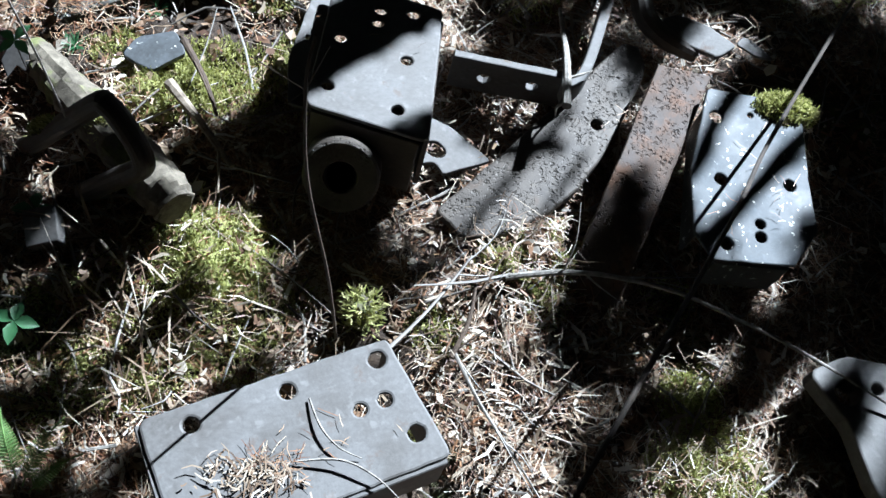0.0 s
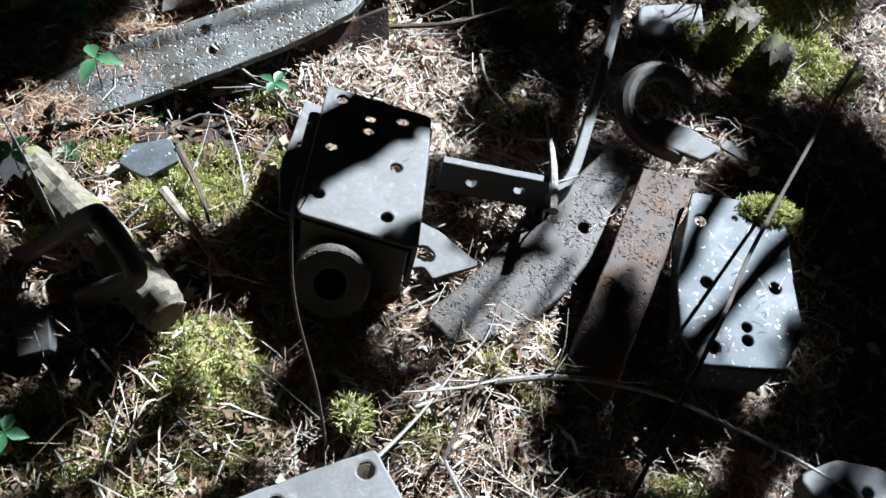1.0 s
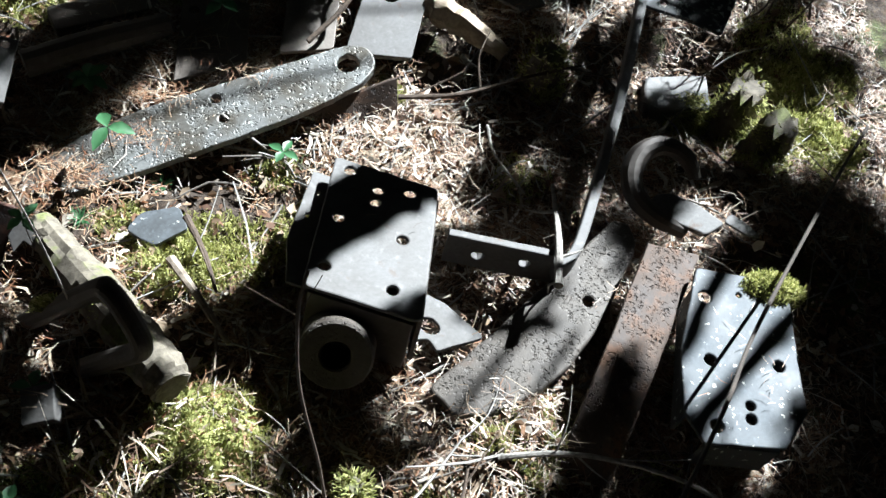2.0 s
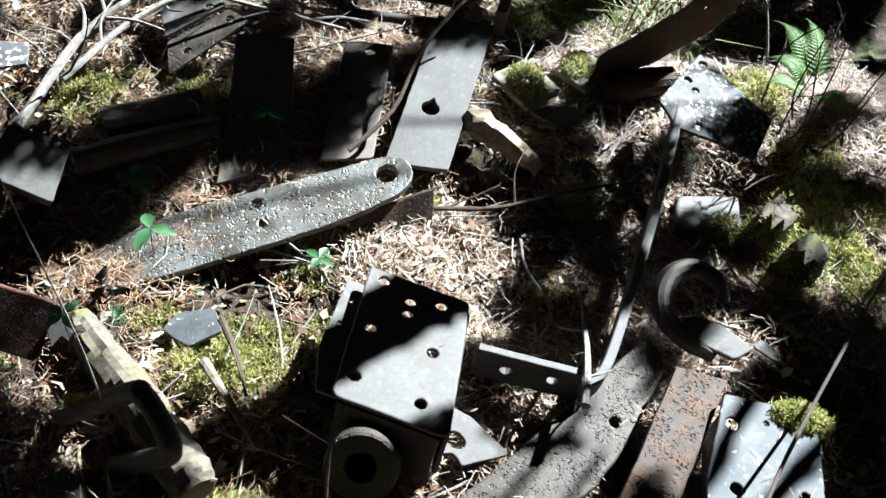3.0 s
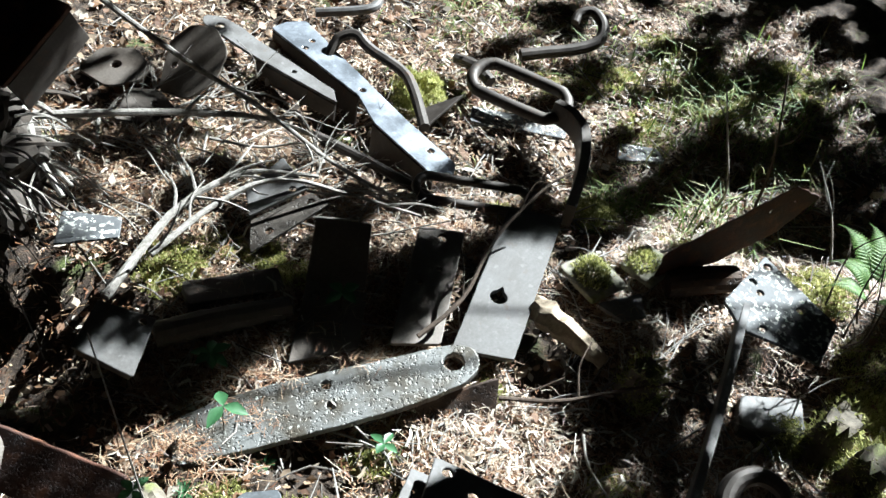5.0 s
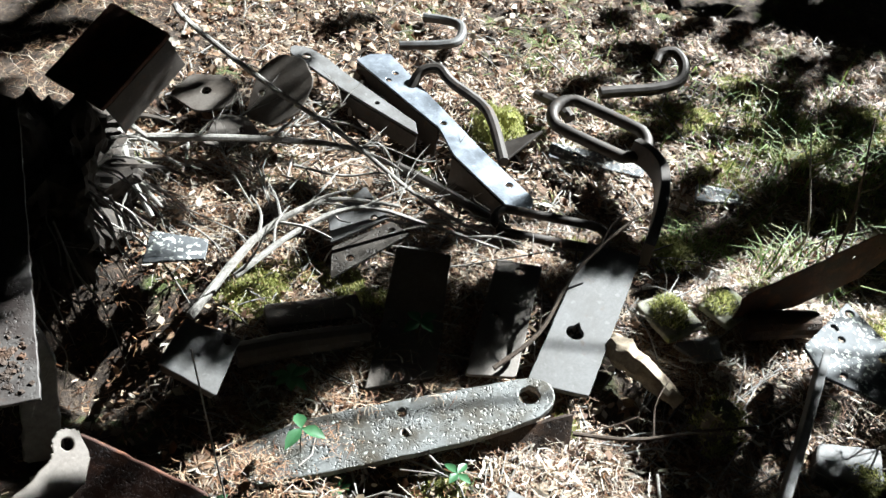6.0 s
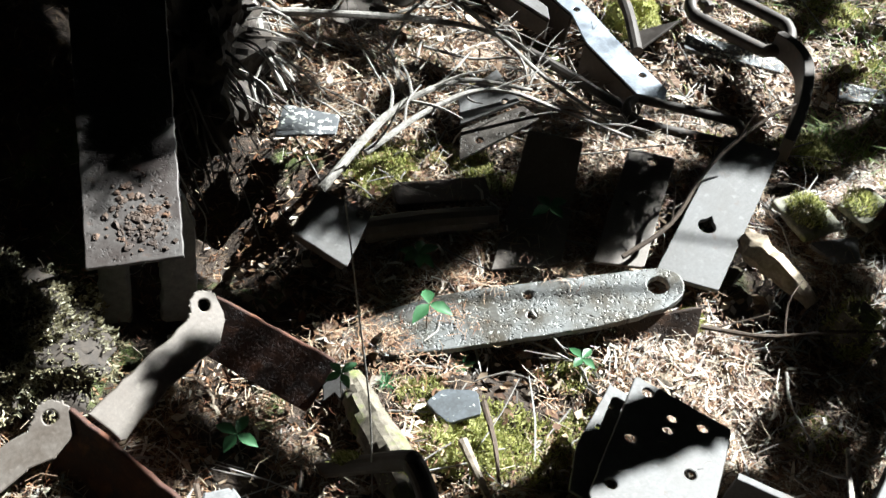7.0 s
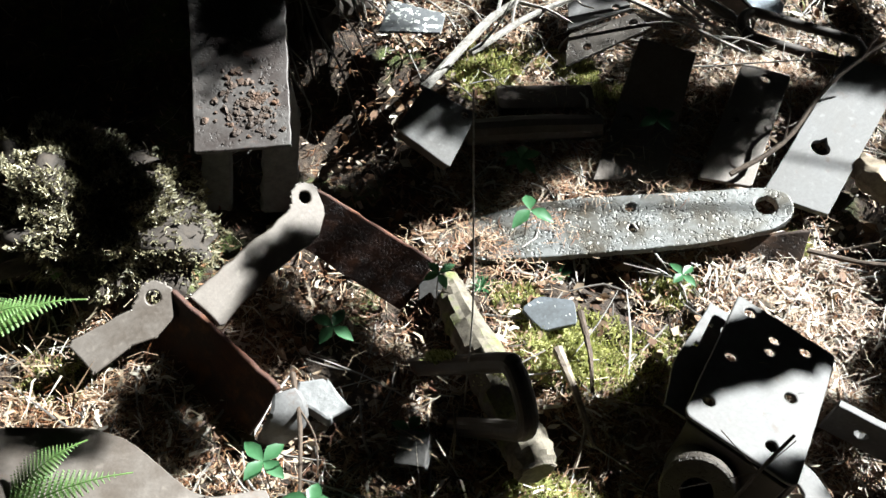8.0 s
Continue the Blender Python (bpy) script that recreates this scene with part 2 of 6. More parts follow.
def wall_slab(a, b, depth, thick=0.008, down=-1, holes=()):
    """A plate that hangs from the line a-b of a plate's plane, square to it."""
    a, b = Vector((*a, 0)), Vector((*b, 0))
    length = (b - a).length
    bm = slab([(0, 0), (length, 0), (length, depth), (0, depth)], holes, thick)
    x = (b - a).normalized()
    y = Vector((0, 0, down))
    bm.transform(Matrix.Translation(a) @ Matrix((x, y, x.cross(y))).transposed().to_4x4())
    return bm


def tube(points, radii, sides=10, rough=0.0, cap=True, steps=6, flat=1.0, bm=None):
    """A tapering round bar along a smooth line through the points."""
    bm = bm or bmesh.new()
    P = [Vector(p) for p in points]
    if isinstance(radii, (int, float)):
        radii = [radii] * len(P)
    line, rad = [], []
    for i in range(len(P) - 1):
        p0, p1, p2, p3 = P[max(i - 1, 0)], P[i], P[i + 1], P[min(i + 2, len(P) - 1)]
        for k in range(steps):
            t = k / steps
            line.append(0.5 * (2 * p1 + (p2 - p0) * t + (2 * p0 - 5 * p1 + 4 * p2 - p3) * t * t + (3 * p1 - p0 - 3 * p2 + p3) * t ** 3))
            rad.append(radii[i] * (1 - t) + radii[i + 1] * t)
    line.append(P[-1])
    rad.append(radii[-1])
    rings = []
    side = None
    for i, p in enumerate(line):
        d = (line[min(i + 1, len(line) - 1)] - line[max(i - 1, 0)]).normalized()
        if side is None:
            side = d.cross(Vector((0, 0, 1)))
            if side.length < 0.1:
                side = d.cross(Vector((1, 0, 0)))
        side = (side - d * side.dot(d)).normalized()
        up = side.cross(d)
        rings.append([bm.verts.new(p + (side * math.cos(6.2832 * k / sides) + up * flat * math.sin(6.2832 * k / sides)) * rad[i] * (1 + random.uniform(-rough, rough))) for k in range(sides)])
    for r, s in zip(rings, rings[1:]):
        for i in range(sides):
            bm.faces.new((r[i - 1], r[i], s[i], s[i - 1]))
    if cap:
        bm.faces.new(rings[0])
        bm.faces.new(rings[-1])
    return bm


def bar_along(points, width, height):
    """A flat bar on edge that follows a line: width across, height down."""
    bm = bmesh.new()
    P = [Vector(p) for p in points]
    line = []
    for i in range(len(P) - 1):
        p0, p1, p2, p3 = P[max(i - 1, 0)], P[i], P[i + 1], P[min(i + 2, len(P) - 1)]
        for k in range(6):
            t = k / 6
            line.append(0.5 * (2 * p1 + (p2 - p0) * t + (2 * p0 - 5 * p1 + 4 * p2 - p3) * t * t + (3 * p1 - p0 - 3 * p2 + p3) * t ** 3))
    line.append(P[-1])
    e = min(width * 0.15, 0.002)
    section = [(-width / 2 + e, 0), (width / 2 - e, 0), (width / 2, -e), (width / 2, -height), (-width / 2, -height), (-width / 2, -e)]
    rings = []
    for i, p in enumerate(line):
        d = (line[min(i + 1, len(line) - 1)] - line[max(i - 1, 0)])
        d.z = 0
        d.normalize()
        n = Vector((-d.y, d.x, 0))
        rings.append([bm.verts.new(p + n * s + Vector((0, 0, z + random.uniform(-0.0005, 0.0005)))) for s, z in section])
    for r, s in zip(rings, rings[1:]):
        for i in range(len(section)):
            bm.faces.new((r[i - 1], r[i], s[i], s[i - 1]))
    bm.faces.new(rings[0])
    bm.faces.new(rings[-1])
    return bm


def hump(x, y, cx, cy, r, h):
    return h * math.exp(-((x - cx) ** 2 + (y - cy) ** 2) / (r * r))


def ground_z(x, y):
    """Height of the forest floor."""
    z = -0.056
    z += hump(x, y, 0.80, 1.05, 0.38, 0.075) + hump(x, y, -0.25, 1.08, 0.16, 0.03)
    z += hump(x, y, -0.15, 0.74, 0.11, 0.06) + hump(x, y, 0.28, 0.70, 0.20, 0.035) + hump(x, y, 0.37, 0.775, 0.085, 0.055) + hump(x, y, -0.50, 1.225, 0.06, 0.03)
    z += hump(x, y, 0.66, 0.42, 0.14, 0.05) + hump(x, y, 0.84, 1.68, 0.2, -0.13)
    far = min(1.0, max(0.0, (y - 2.0) / 0.4))
    z -= 0.10 * far * far * (3 - 2 * far)
    z += hump(x, y, -1.70, 1.60, 0.42, 0.36) + hump(x, y, -0.92, 1.47, 0.20, -0.20) + hump(x, y, -0.55, 1.12, 0.2, -0.03) + hump(x, y, -0.30, 1.34, 0.17, -0.03)
    z += hump(x, y, -0.33, 2.46, 0.15, -0.10) + hump(x, y, -0.16, 2.30, 0.09, -0.06) + hump(x, y, 0.55, 1.75, 0.2, 0.03) + hump(x, y, -0.75, 0.95, 0.22, -0.03)
    q = Vector((x, y, 0))
    if abs(x) < 4 and abs(y) < 6:
        z += 0.024 * noise.noise(q * 4.0) + 0.020 * noise.noise(q * 12.0) + 0.014 * noise.noise(q * 31.0)
    else:
        z += 0.12 * noise.noise(q * 0.4)
    return z


def build_ground():
    def axis(lo, hi, step):
        mid = list(np.arange(lo, hi, step))
        out, d = [], step
        p = hi
        while p < 900:
            out.append(p)
            d *= 1.35
            p += d
        before, d, p = [], step, lo - step
        while p > -900:
            before.append(p)
            d *= 1.35
            p -= d
        return before[::-1] + mid + out
    xs, ys = axis(-1.9, 1.5, 0.012), axis(0.1, 3.9, 0.012)
    verts = [(x, y, ground_z(x, y)) for y in ys for x in xs]
    w = len(xs)
    faces = [(j * w + i, j * w + i + 1, (j + 1) * w + i + 1, (j + 1) * w + i) for j in range(len(ys) - 1) for i in range(w - 1)]
    me = bpy.data.meshes.new("ground")
    me.from_pydata(verts, [], faces)
    me.materials.append(SOIL)
    me.polygons.foreach_set("use_smooth", [True] * len(me.polygons))
    tagged(new("ground", me), "brown forest floor of needles, soil and moss", "ground", kind="structure")


build_ground()


# ---- the scrap iron ----
def under(m):
    """The side of a placed plate's plane that faces the ground."""
    return -1 if m.col[2].z > 0 else 1


def single_plate(name, label, o, a, b, outline, holes, thick, mat, category="metal plate", cuts=0, bend=None, soft=0.0018, worn=0.0008, group=""):
    m = placed(o, a, b)
    ob = part(name, slab(outline, [circle(*h) for h in holes], thick, under(m), soft, worn, cuts, bend), mat, None, "", 14, m)
    return tagged(ob, label, category, group)


def rect(l, w):
    return [(0, 0), (l, 0), (l, w), (0, w)]


def channel_box():
    m = placed((-0.208, 0.420, 0.135), (0.128, 0.561, 0.135), (-0.169, 0.318, 0.135))
    d = under(m)
    box = thing("channel_box", "grey steel channel box with six round holes, lying on the litter", "metal box", m)
    holes = [circle(u, v, r) for u, v, r in ((0.339, 0.027, 0.0125), (0.328, 0.087, 0.0105), (0.290, 0.089, 0.0095), (0.352, 0.147, 0.0125), (0.204, 0.029, 0.0115), (0.067, 0.030, 0.0115))]
    part("top_plate", slab(rounded([(0, 0), (0.364, 0), (0.388, 0.194), (0.004, 0.200)], [0.02, 0.01, 0.015, 0.02]), holes, 0.009, d, 0.004), GREY, box)
    for a, b in (((0.003, 0.006), (0.003, 0.194)), ((0.365, 0.006), (0.384, 0.188)), ((0.008, 0.198), (0.378, 0.193))):
        bm = wall_slab(a, b, 0.10, 0.008, d)
        bm.transform(Matrix.Translation((0, 0, d * 0.005)))
        part("flange", bm, GREY, box)


def hub_box():
    m = placed((-0.014, 0.959, 0.130), (0.189, 0.904, 0.130), (0.026, 1.267, 0.085))
    d = under(m)
    box = thing("hub_box", "grey perforated steel plate box with a round hub at its end", "machine part", m)
    holes = [circle(u, v, r) for u, v, r in ((-0.007, 0.287, 0.011), (0.055, 0.261, 0.010), (0.059, 0.230, 0.010), (0.111, 0.278, 0.011), (0.010, 0.168, 0.011), (0.129, 0.162, 0.0105), (0.022, 0.053, 0.011), (0.144, 0.047, 0.011))]
    part("top_plate", slab(rounded([(0, 0), (0.210, 0), (0.158, 0.310), (-0.042, 0.311)], [0.018, 0.022, 0.012, 0.008], 5), holes, 0.010, d, 0.003), GREY, box)
    # end and side walls darker than the top: shade put into their colour
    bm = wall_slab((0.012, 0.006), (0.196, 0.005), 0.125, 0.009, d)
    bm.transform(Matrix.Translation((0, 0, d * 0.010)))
    part("end_plate", bm, DARKIRON_AND_SHADE, box)
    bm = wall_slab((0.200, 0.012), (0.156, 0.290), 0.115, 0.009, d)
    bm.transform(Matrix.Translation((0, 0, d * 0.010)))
    part("side_plate", bm, DARKIRON_AND_SHADE, box)
    # the lower plate, standing out a little at the far side, with square notches
    notches = [[Vector((-0.053 + du, v + dv)) for du, dv in ((-0.004, -0.005), (0.004, -0.005), (0.004, 0.005), (-0.004, 0.005))] for v in (0.19, 0.25)]
    bm = slab([(-0.035, 0.03), (0.006, 0.03), (-0.020, 0.30), (-0.078, 0.300), (-0.066, 0.12)], notches, 0.008, d)
    bm.transform(Matrix.Translation((0, 0, d * 0.045)))
    part("lower_plate", bm, GREY, box)
    # hub: a thick ring with a bore
    bm = bmesh.new()
    n, rings = 40, []
    for r, z in ((0.026, -0.08), (0.026, 0.052), (0.029, 0.056), (0.060, 0.056), (0.064, 0.052), (0.064, -0.08)):
        rings.append([bm.verts.new((r * math.cos(6.2832 * k / n), r * math.sin(6.2832 * k / n), z)) for k in range(n)])
    for r, s in zip(rings, rings[1:] + rings[:1]):
        for i in range(n):
            bm.faces.new((r[i - 1], r[i], s[i], s[i - 1]))
    axis = Vector((-0.10, -0.80, 0.58)).normalized()
    world_hub = Matrix.Translation(Vector((0.052, 0.862, 0.068)) - axis * 0.056) @ axis.to_track_quat("Z", "Y").to_matrix().to_4x4()
    part("hub", bm, PITTED, box, "thick round steel hub with a bore", 35, m.inverted() @ world_hub)


def perforated_plate():
    m = placed((0.636, 0.731, 0.120), (0.650, 1.053, 0.130), (0.815, 0.731, 0.120))
    d = under(m)
    box = thing("perforated_plate", "bluish grey steel plate with eight holes and mossy corner", "metal plate", m)
    holes = [circle(u, v, r) for u, v, r in ((0.276, 0.039, 0.012), (0.287, 0.101, 0.005), (0.286, 0.163, 0.011), (0.153, 0.038, 0.011), (0.156, 0.160, 0.011), (0.076, 0.101, 0.009), (0.052, 0.100, 0.010), (0.034, 0.040, 0.012))]
    part("top_plate", slab(rounded([(0.001, 0.014), (0.053, -0.015), (0.169, -0.013), (0.333, 0.027), (0.326, 0.150), (0.314, 0.198), (0.172, 0.195), (0.077, 0.202), (0.006, 0.154)], 0.006), holes, 0.009, d, 0.0025), BLUE, box)
    for a, b in (((0.009, 0.020), (0.010, 0.148)), ((0.060, -0.006), (0.300, 0.022)), ((0.080, 0.193), (0.295, 0.190))):
        bm = wall_slab(a, b, 0.085, 0.008, d)
        bm.transform(Matrix.Translation((0, 0, d * 0.009)))
        part("flange", bm, BLUE, box)


def curved_blade():
    out = rounded([(0.004, -0.034), (-0.004, 0.033), (0.042, 0.083), (0.161, 0.119), (0.271, 0.117), (0.400, 0.086), (0.491, 0.059), (0.515, 0.022), (0.504, -0.004), (0.305, -0.013), (0.189, -0.018)], [0.01, 0.01, 0.03, 0.05, 0.05, 0.05, 0.02, 0.02, 0.02, 0.05, 0.05])
    single_plate("worn_iron", "thick pitted brown steel blade, curved and worn", (0.238, 0.819, 0.020), (0.560, 1.197, 0.060), (0.280, 0.795, 0.020), out,
                 [(0.328, 0.066, 0.011, 14)], 0.022, PITTED, "metal plate", 14, lambda u, v, w: (u, v, w + (0.9 * (v - 0.045) ** 2 + 0.10 * max(0, u - 0.40) ** 1.0 * (v - 0.02) * 8 * 0.4)), 0.004, 0.0016)


def rusty_bar():
    def bend(u, v, w):
        k = max(0.0, 0.16 - u)
        return (u + 0.25 * k * k, v, w - (-1.0) * (-1.35 * k * k))
    out = rounded([(0.385, 0.0), (0.363, 0.096), (0.157, 0.098), (-0.004, 0.100), (-0.13, 0.085), (-0.12, -0.004), (-0.004, 0.006), (0.167, 0.006)], [0.004, 0.004, 0.05, 0.05, 0.01, 0.01, 0.05, 0.05])
    single_plate("bent_bar", "heavy rust-brown pitted flat bar, bent down at one end", (0.552, 0.748, 0.080), (0.699, 1.108, 0.110), (0.446, 0.742, 0.080), out, [], 0.016, RUSTY, "metal bar", 16, bend, 0.002, 0.0012)


def strap_iron():
    ob = thing("strap_iron", "long thin steel strap on edge, bent to a corner", "metal strap")
    m = placed((0.236, 1.110, 0.092), (0.430, 1.083, 0.092), (0.236, 1.108, 0.0))
    part("short_leg", slab(rounded(rect(0.205, 0.085), 0.004), [circle(0.062, 0.046, 0.012), circle(0.148, 0.04, 0.011)], 0.015, 1), GREY, ob, "", 14, m)
    part("long_leg", bar_along([(0.432, 1.074, 0.092), (0.455, 1.082, 0.092), (0.480, 1.125, 0.092), (0.514, 1.229, 0.092), (0.567, 1.409, 0.10), (0.612, 1.58, 0.11), (0.653, 1.750, 0.12), (0.69, 1.90, 0.12)], 0.019, 0.05), GREY, ob)
    return ob


def hooked_tongue():
    ob = thing("hook_iron", "rusty forged hook with a broad flat tongue", "metal hook")
    part("hook", tube([(0.722, 1.300, 0.085), (0.706, 1.326, 0.105), (0.680, 1.345, 0.112), (0.645, 1.350, 0.112), (0.607, 1.327, 0.106), (0.590, 1.285, 0.095), (0.600, 1.245, 0.08), (0.64, 1.215, 0.065), (0.70, 1.195, 0.052)], [0.012, 0.016, 0.018, 0.02, 0.022, 0.022, 0.021, 0.02, 0.016], 12, 0.03), DARKIRON_AND_SHADE, ob)
    m = placed((0.625, 1.208, 0.074), (0.770, 1.206, 0.076), (0.650, 1.250, 0.080))
    part("tongue", slab(rounded([(-0.005, 0.02), (0.04, -0.005), (0.11, -0.03), (0.15, 0.0), (0.10, 0.035), (0.045, 0.055), (0.015, 0.05)], 0.012), [], 0.014, under(m), 0.003), GREY, ob, "bare grey flat tongue", 14, m)
    m = placed((0.775, 1.215, 0.07), (0.845, 1.19, 0.07), (0.79, 1.25, 0.07))
    tagged(part("scrap_flake", slab(rounded([(0, 0), (0.05, -0.012), (0.078, -0.004), (0.04, 0.018), (0.01, 0.025)], 0.008), [], 0.006, under(m)), GREY, None, "", 14, m), "small pale flake of scrap steel", "metal scrap")


def moss_block():
    m = placed((0.709, 1.624, -0.090), (0.869, 1.650, -0.090), (0.722, 1.722, -0.090))
    bm = slab(rounded([(0, 0), (0.165, 0), (0.184, 0.103), (0.030, 0.100)], 0.014), [], 0.13, under(m), 0.006, 0.002)
    tagged(part("steel_block", bm, GREY, None, "", 14, m), "grey steel block with moss over its front", "metal block")


def lichen_plate():
    single_plate("lichen_plate", "grey steel plate with white lichen spots and holes", (0.652, 1.739, 0.115), (0.614, 1.809, 0.120), (0.823, 1.664, 0.110),
                 rounded([(0, 0), (0.080, 0.000), (0.175, 0.173), (-0.051, 0.229), (-0.134, 0.123), (-0.062, 0.064)], 0.006),
                 [(0.143, 0.161, 0.011), (0.113, 0.100, 0.010), (0.079, 0.099, 0.009), (0.009, 0.166, 0.010), (-0.013, 0.048, 0.009)], 0.010, LICHEN)


def rust_sheet():
    m = placed((0.500, 1.960, 0.035), (0.870, 2.190, 0.120), (0.540, 1.985, 0.14))
    ob = part("rust_sheet", slab(rounded([(-0.02, -0.035), (0.16, -0.055), (0.34, -0.025), (0.455, 0.055), (0.36, 0.130), (0.0, 0.055)], 0.01), [circle(0.30, 0.07, 0.006), circle(0.37, 0.075, 0.004)], 0.004, under(m), 0.001, 0.003), RED, None, "", 14, m)
    tagged(ob, "thin sheet of steel rusted deep red-brown, leaning", "metal sheet")
    tagged(part("rusted_pipe", tube([(0.520, 1.955, -0.005), (0.60, 1.985, 0.0), (0.700, 2.015, 0.005)], [0.034, 0.037, 0.033], 14, 0.04), RUSTY), "short rusted pipe in the shade beneath the sheet", "pipe")


def long_link_bar():
    out = rounded([(-0.05, 0.045), (-0.03, -0.020), (0.143, -0.030), (0.40, -0.030), (0.531, -0.025), (0.640, -0.004), (0.678, 0.030), (0.672, 0.072), (0.643, 0.090), (0.569, 0.095), (0.200, 0.105), (0.05, 0.085)], [0.02, 0.02, 0.05, 0.05, 0.05, 0.03, 0.03, 0.03, 0.02, 0.05, 0.08, 0.05], 5)
    single_plate("link_bar", "long pitted steel bar with a large eye hole, under litter", (-0.497, 1.225, -0.046), (0.077, 1.502, 0.048), (-0.540, 1.257, -0.046), out,
                 [(0.621, 0.049, 0.022, 20), (0.349, 0.071, 0.011), (0.348, 0.021, 0.010)], 0.020, PALEPITTED, "metal bar", soft=0.003, worn=0.0012)
    m = placed((0.140, 1.545, 0.012), (-0.01, 1.450, 0.005), (0.135, 1.480, -0.07))
    tagged(part("tab_plate", slab(rounded([(0, 0), (0.20, 0.0), (0.19, 0.05), (0.02, 0.085)], 0.004), [], 0.012, under(m)), RUSTY, None, "", 14, m), "dark rusted plate edge beneath the link bar", "metal plate")


def keyhole_bar():
    key = []
    for a in np.linspace(0, 6.2832, 26, endpoint=False):
        r = 0.018 * (1 + 0.75 * math.exp(-((a if a < 3.14 else a - 6.2832) / 0.22) ** 2))
        key.append(Vector((0.152 + r * math.cos(a), 0.058 + 1.15 * r * math.sin(a))))
    m = placed((0.028, 1.635, 0.000), (0.109, 2.037, 0.070), (0.172, 1.636, 0.000))
    ob = part("keyhole_bar", slab(rounded([(-0.02, 0.004), (0.416, 0.0), (0.438, 0.132), (0.01, 0.141)], 0.006), [key], 0.016, under(m), 0.0015), GREY, None, "", 14, m)
    tagged(ob, "broad grey steel bar with a keyhole-shaped slot", "metal bar")


def bent_plate():
    ob = thing("bent_plate", "dark steel plate bent upwards at half its length", "metal plate")
    m = placed((-0.312, 1.530, -0.020), (-0.324, 1.732, -0.008), (-0.172, 1.579, -0.020))
    part("lower_leaf", slab(rounded([(-0.03, 0.0), (0.205, 0.0), (0.195, 0.141), (0.04, 0.143)], 0.004), [circle(0.162, 0.028, 0.011)], 0.010, under(m)), BROWN, ob, "", 14, m)
    m = placed((-0.325, 1.730, -0.012), (-0.185, 1.738, -0.010), (-0.323, 1.850, 0.090))
    part("upper_leaf", slab(rounded([(0, 0), (0.138, 0.0), (0.128, 0.155), (0.0, 0.150)], 0.006), [], 0.010, under(m)), BROWN, ob, "", 14, m)


def dark_plate():
    single_plate("flat_plate", "dark steel plate with small holes, flat in the shade", (-0.108, 1.59, 0.0), (-0.097, 1.985, 0.01), (-0.011, 1.64, 0.0), rounded([(0, 0), (0.378, 0), (0.391, 0.112), (0.03, 0.11)], 0.01),
                 [(0.355, 0.061, 0.012), (0.197, 0.031, 0.008), (0.25, 0.07, 0.007)], 0.010, BROWN)


def corner_plate():
    m = placed((-0.565, 1.287, 0.113), (-0.687, 1.300, 0.150), (-0.558, 1.407, 0.150))
    d = under(m)
    ob = thing("corner_plate", "small grey folded plate among dark roots", "metal plate", m)
    part("top_plate", slab(rounded([(0, 0), (0.128, 0), (0.131, 0.107), (0.016, 0.125)], 0.005), [circle(0.035, 0.108, 0.008)], 0.008, d), GREY, ob)
    bm = wall_slab((0.006, 0.006), (0.122, 0.006), 0.045, 0.007, d)
    bm.transform(Matrix.Translation((0, 0, d * 0.008)))
    part("flange", bm, DARKIRON_AND_SHADE, ob)


def old_log():
    bm = tube([(-0.600, 1.50, -0.020), (-0.47, 1.575, -0.015), (-0.343, 1.649, -0.02)], [0.028, 0.03, 0.027], 12, 0.06)
    tagged(part("iron_pipe", bm, BROWN), "dark rusted pipe lying in the shade", "pipe")
    single_plate("shade_plate", "dark flat plate half buried beside the pipe", (-0.56, 1.60, -0.02), (-0.372, 1.70, -0.02), (-0.6, 1.66, -0.02), rounded(rect(0.22, 0.07), 0.01), [], 0.03, BROWN)


def small_angle_plate():
    m = placed((-0.470, 1.775, 0.005), (-0.530, 1.965, 0.02), (-0.330, 1.940, 0.055))
    ob = thing("angle_plate", "small grey angle plate with bolt holes, half in moss", "metal plate", m)
    d = under(m)
    part("upper_leaf", slab(rounded([(0.105, 0.004), (0.202, 0), (0.281, 0.097), (0.165, 0.15)], 0.006), [circle(0.228, 0.100, 0.011), circle(0.17, 0.112, 0.009)], 0.008, d), GREY, ob)
    bm = slab(rounded([(0.0, 0.0), (0.100, 0.006), (0.16, 0.155), (0.113, 0.195)], 0.006), [circle(0.129, 0.152, 0.010), circle(0.058, 0.048, 0.010)], 0.008, d)
    bm.transform(Matrix.Translation((0, 0, d * 0.010)))
    part("lower_leaf", bm, PITTED, ob)


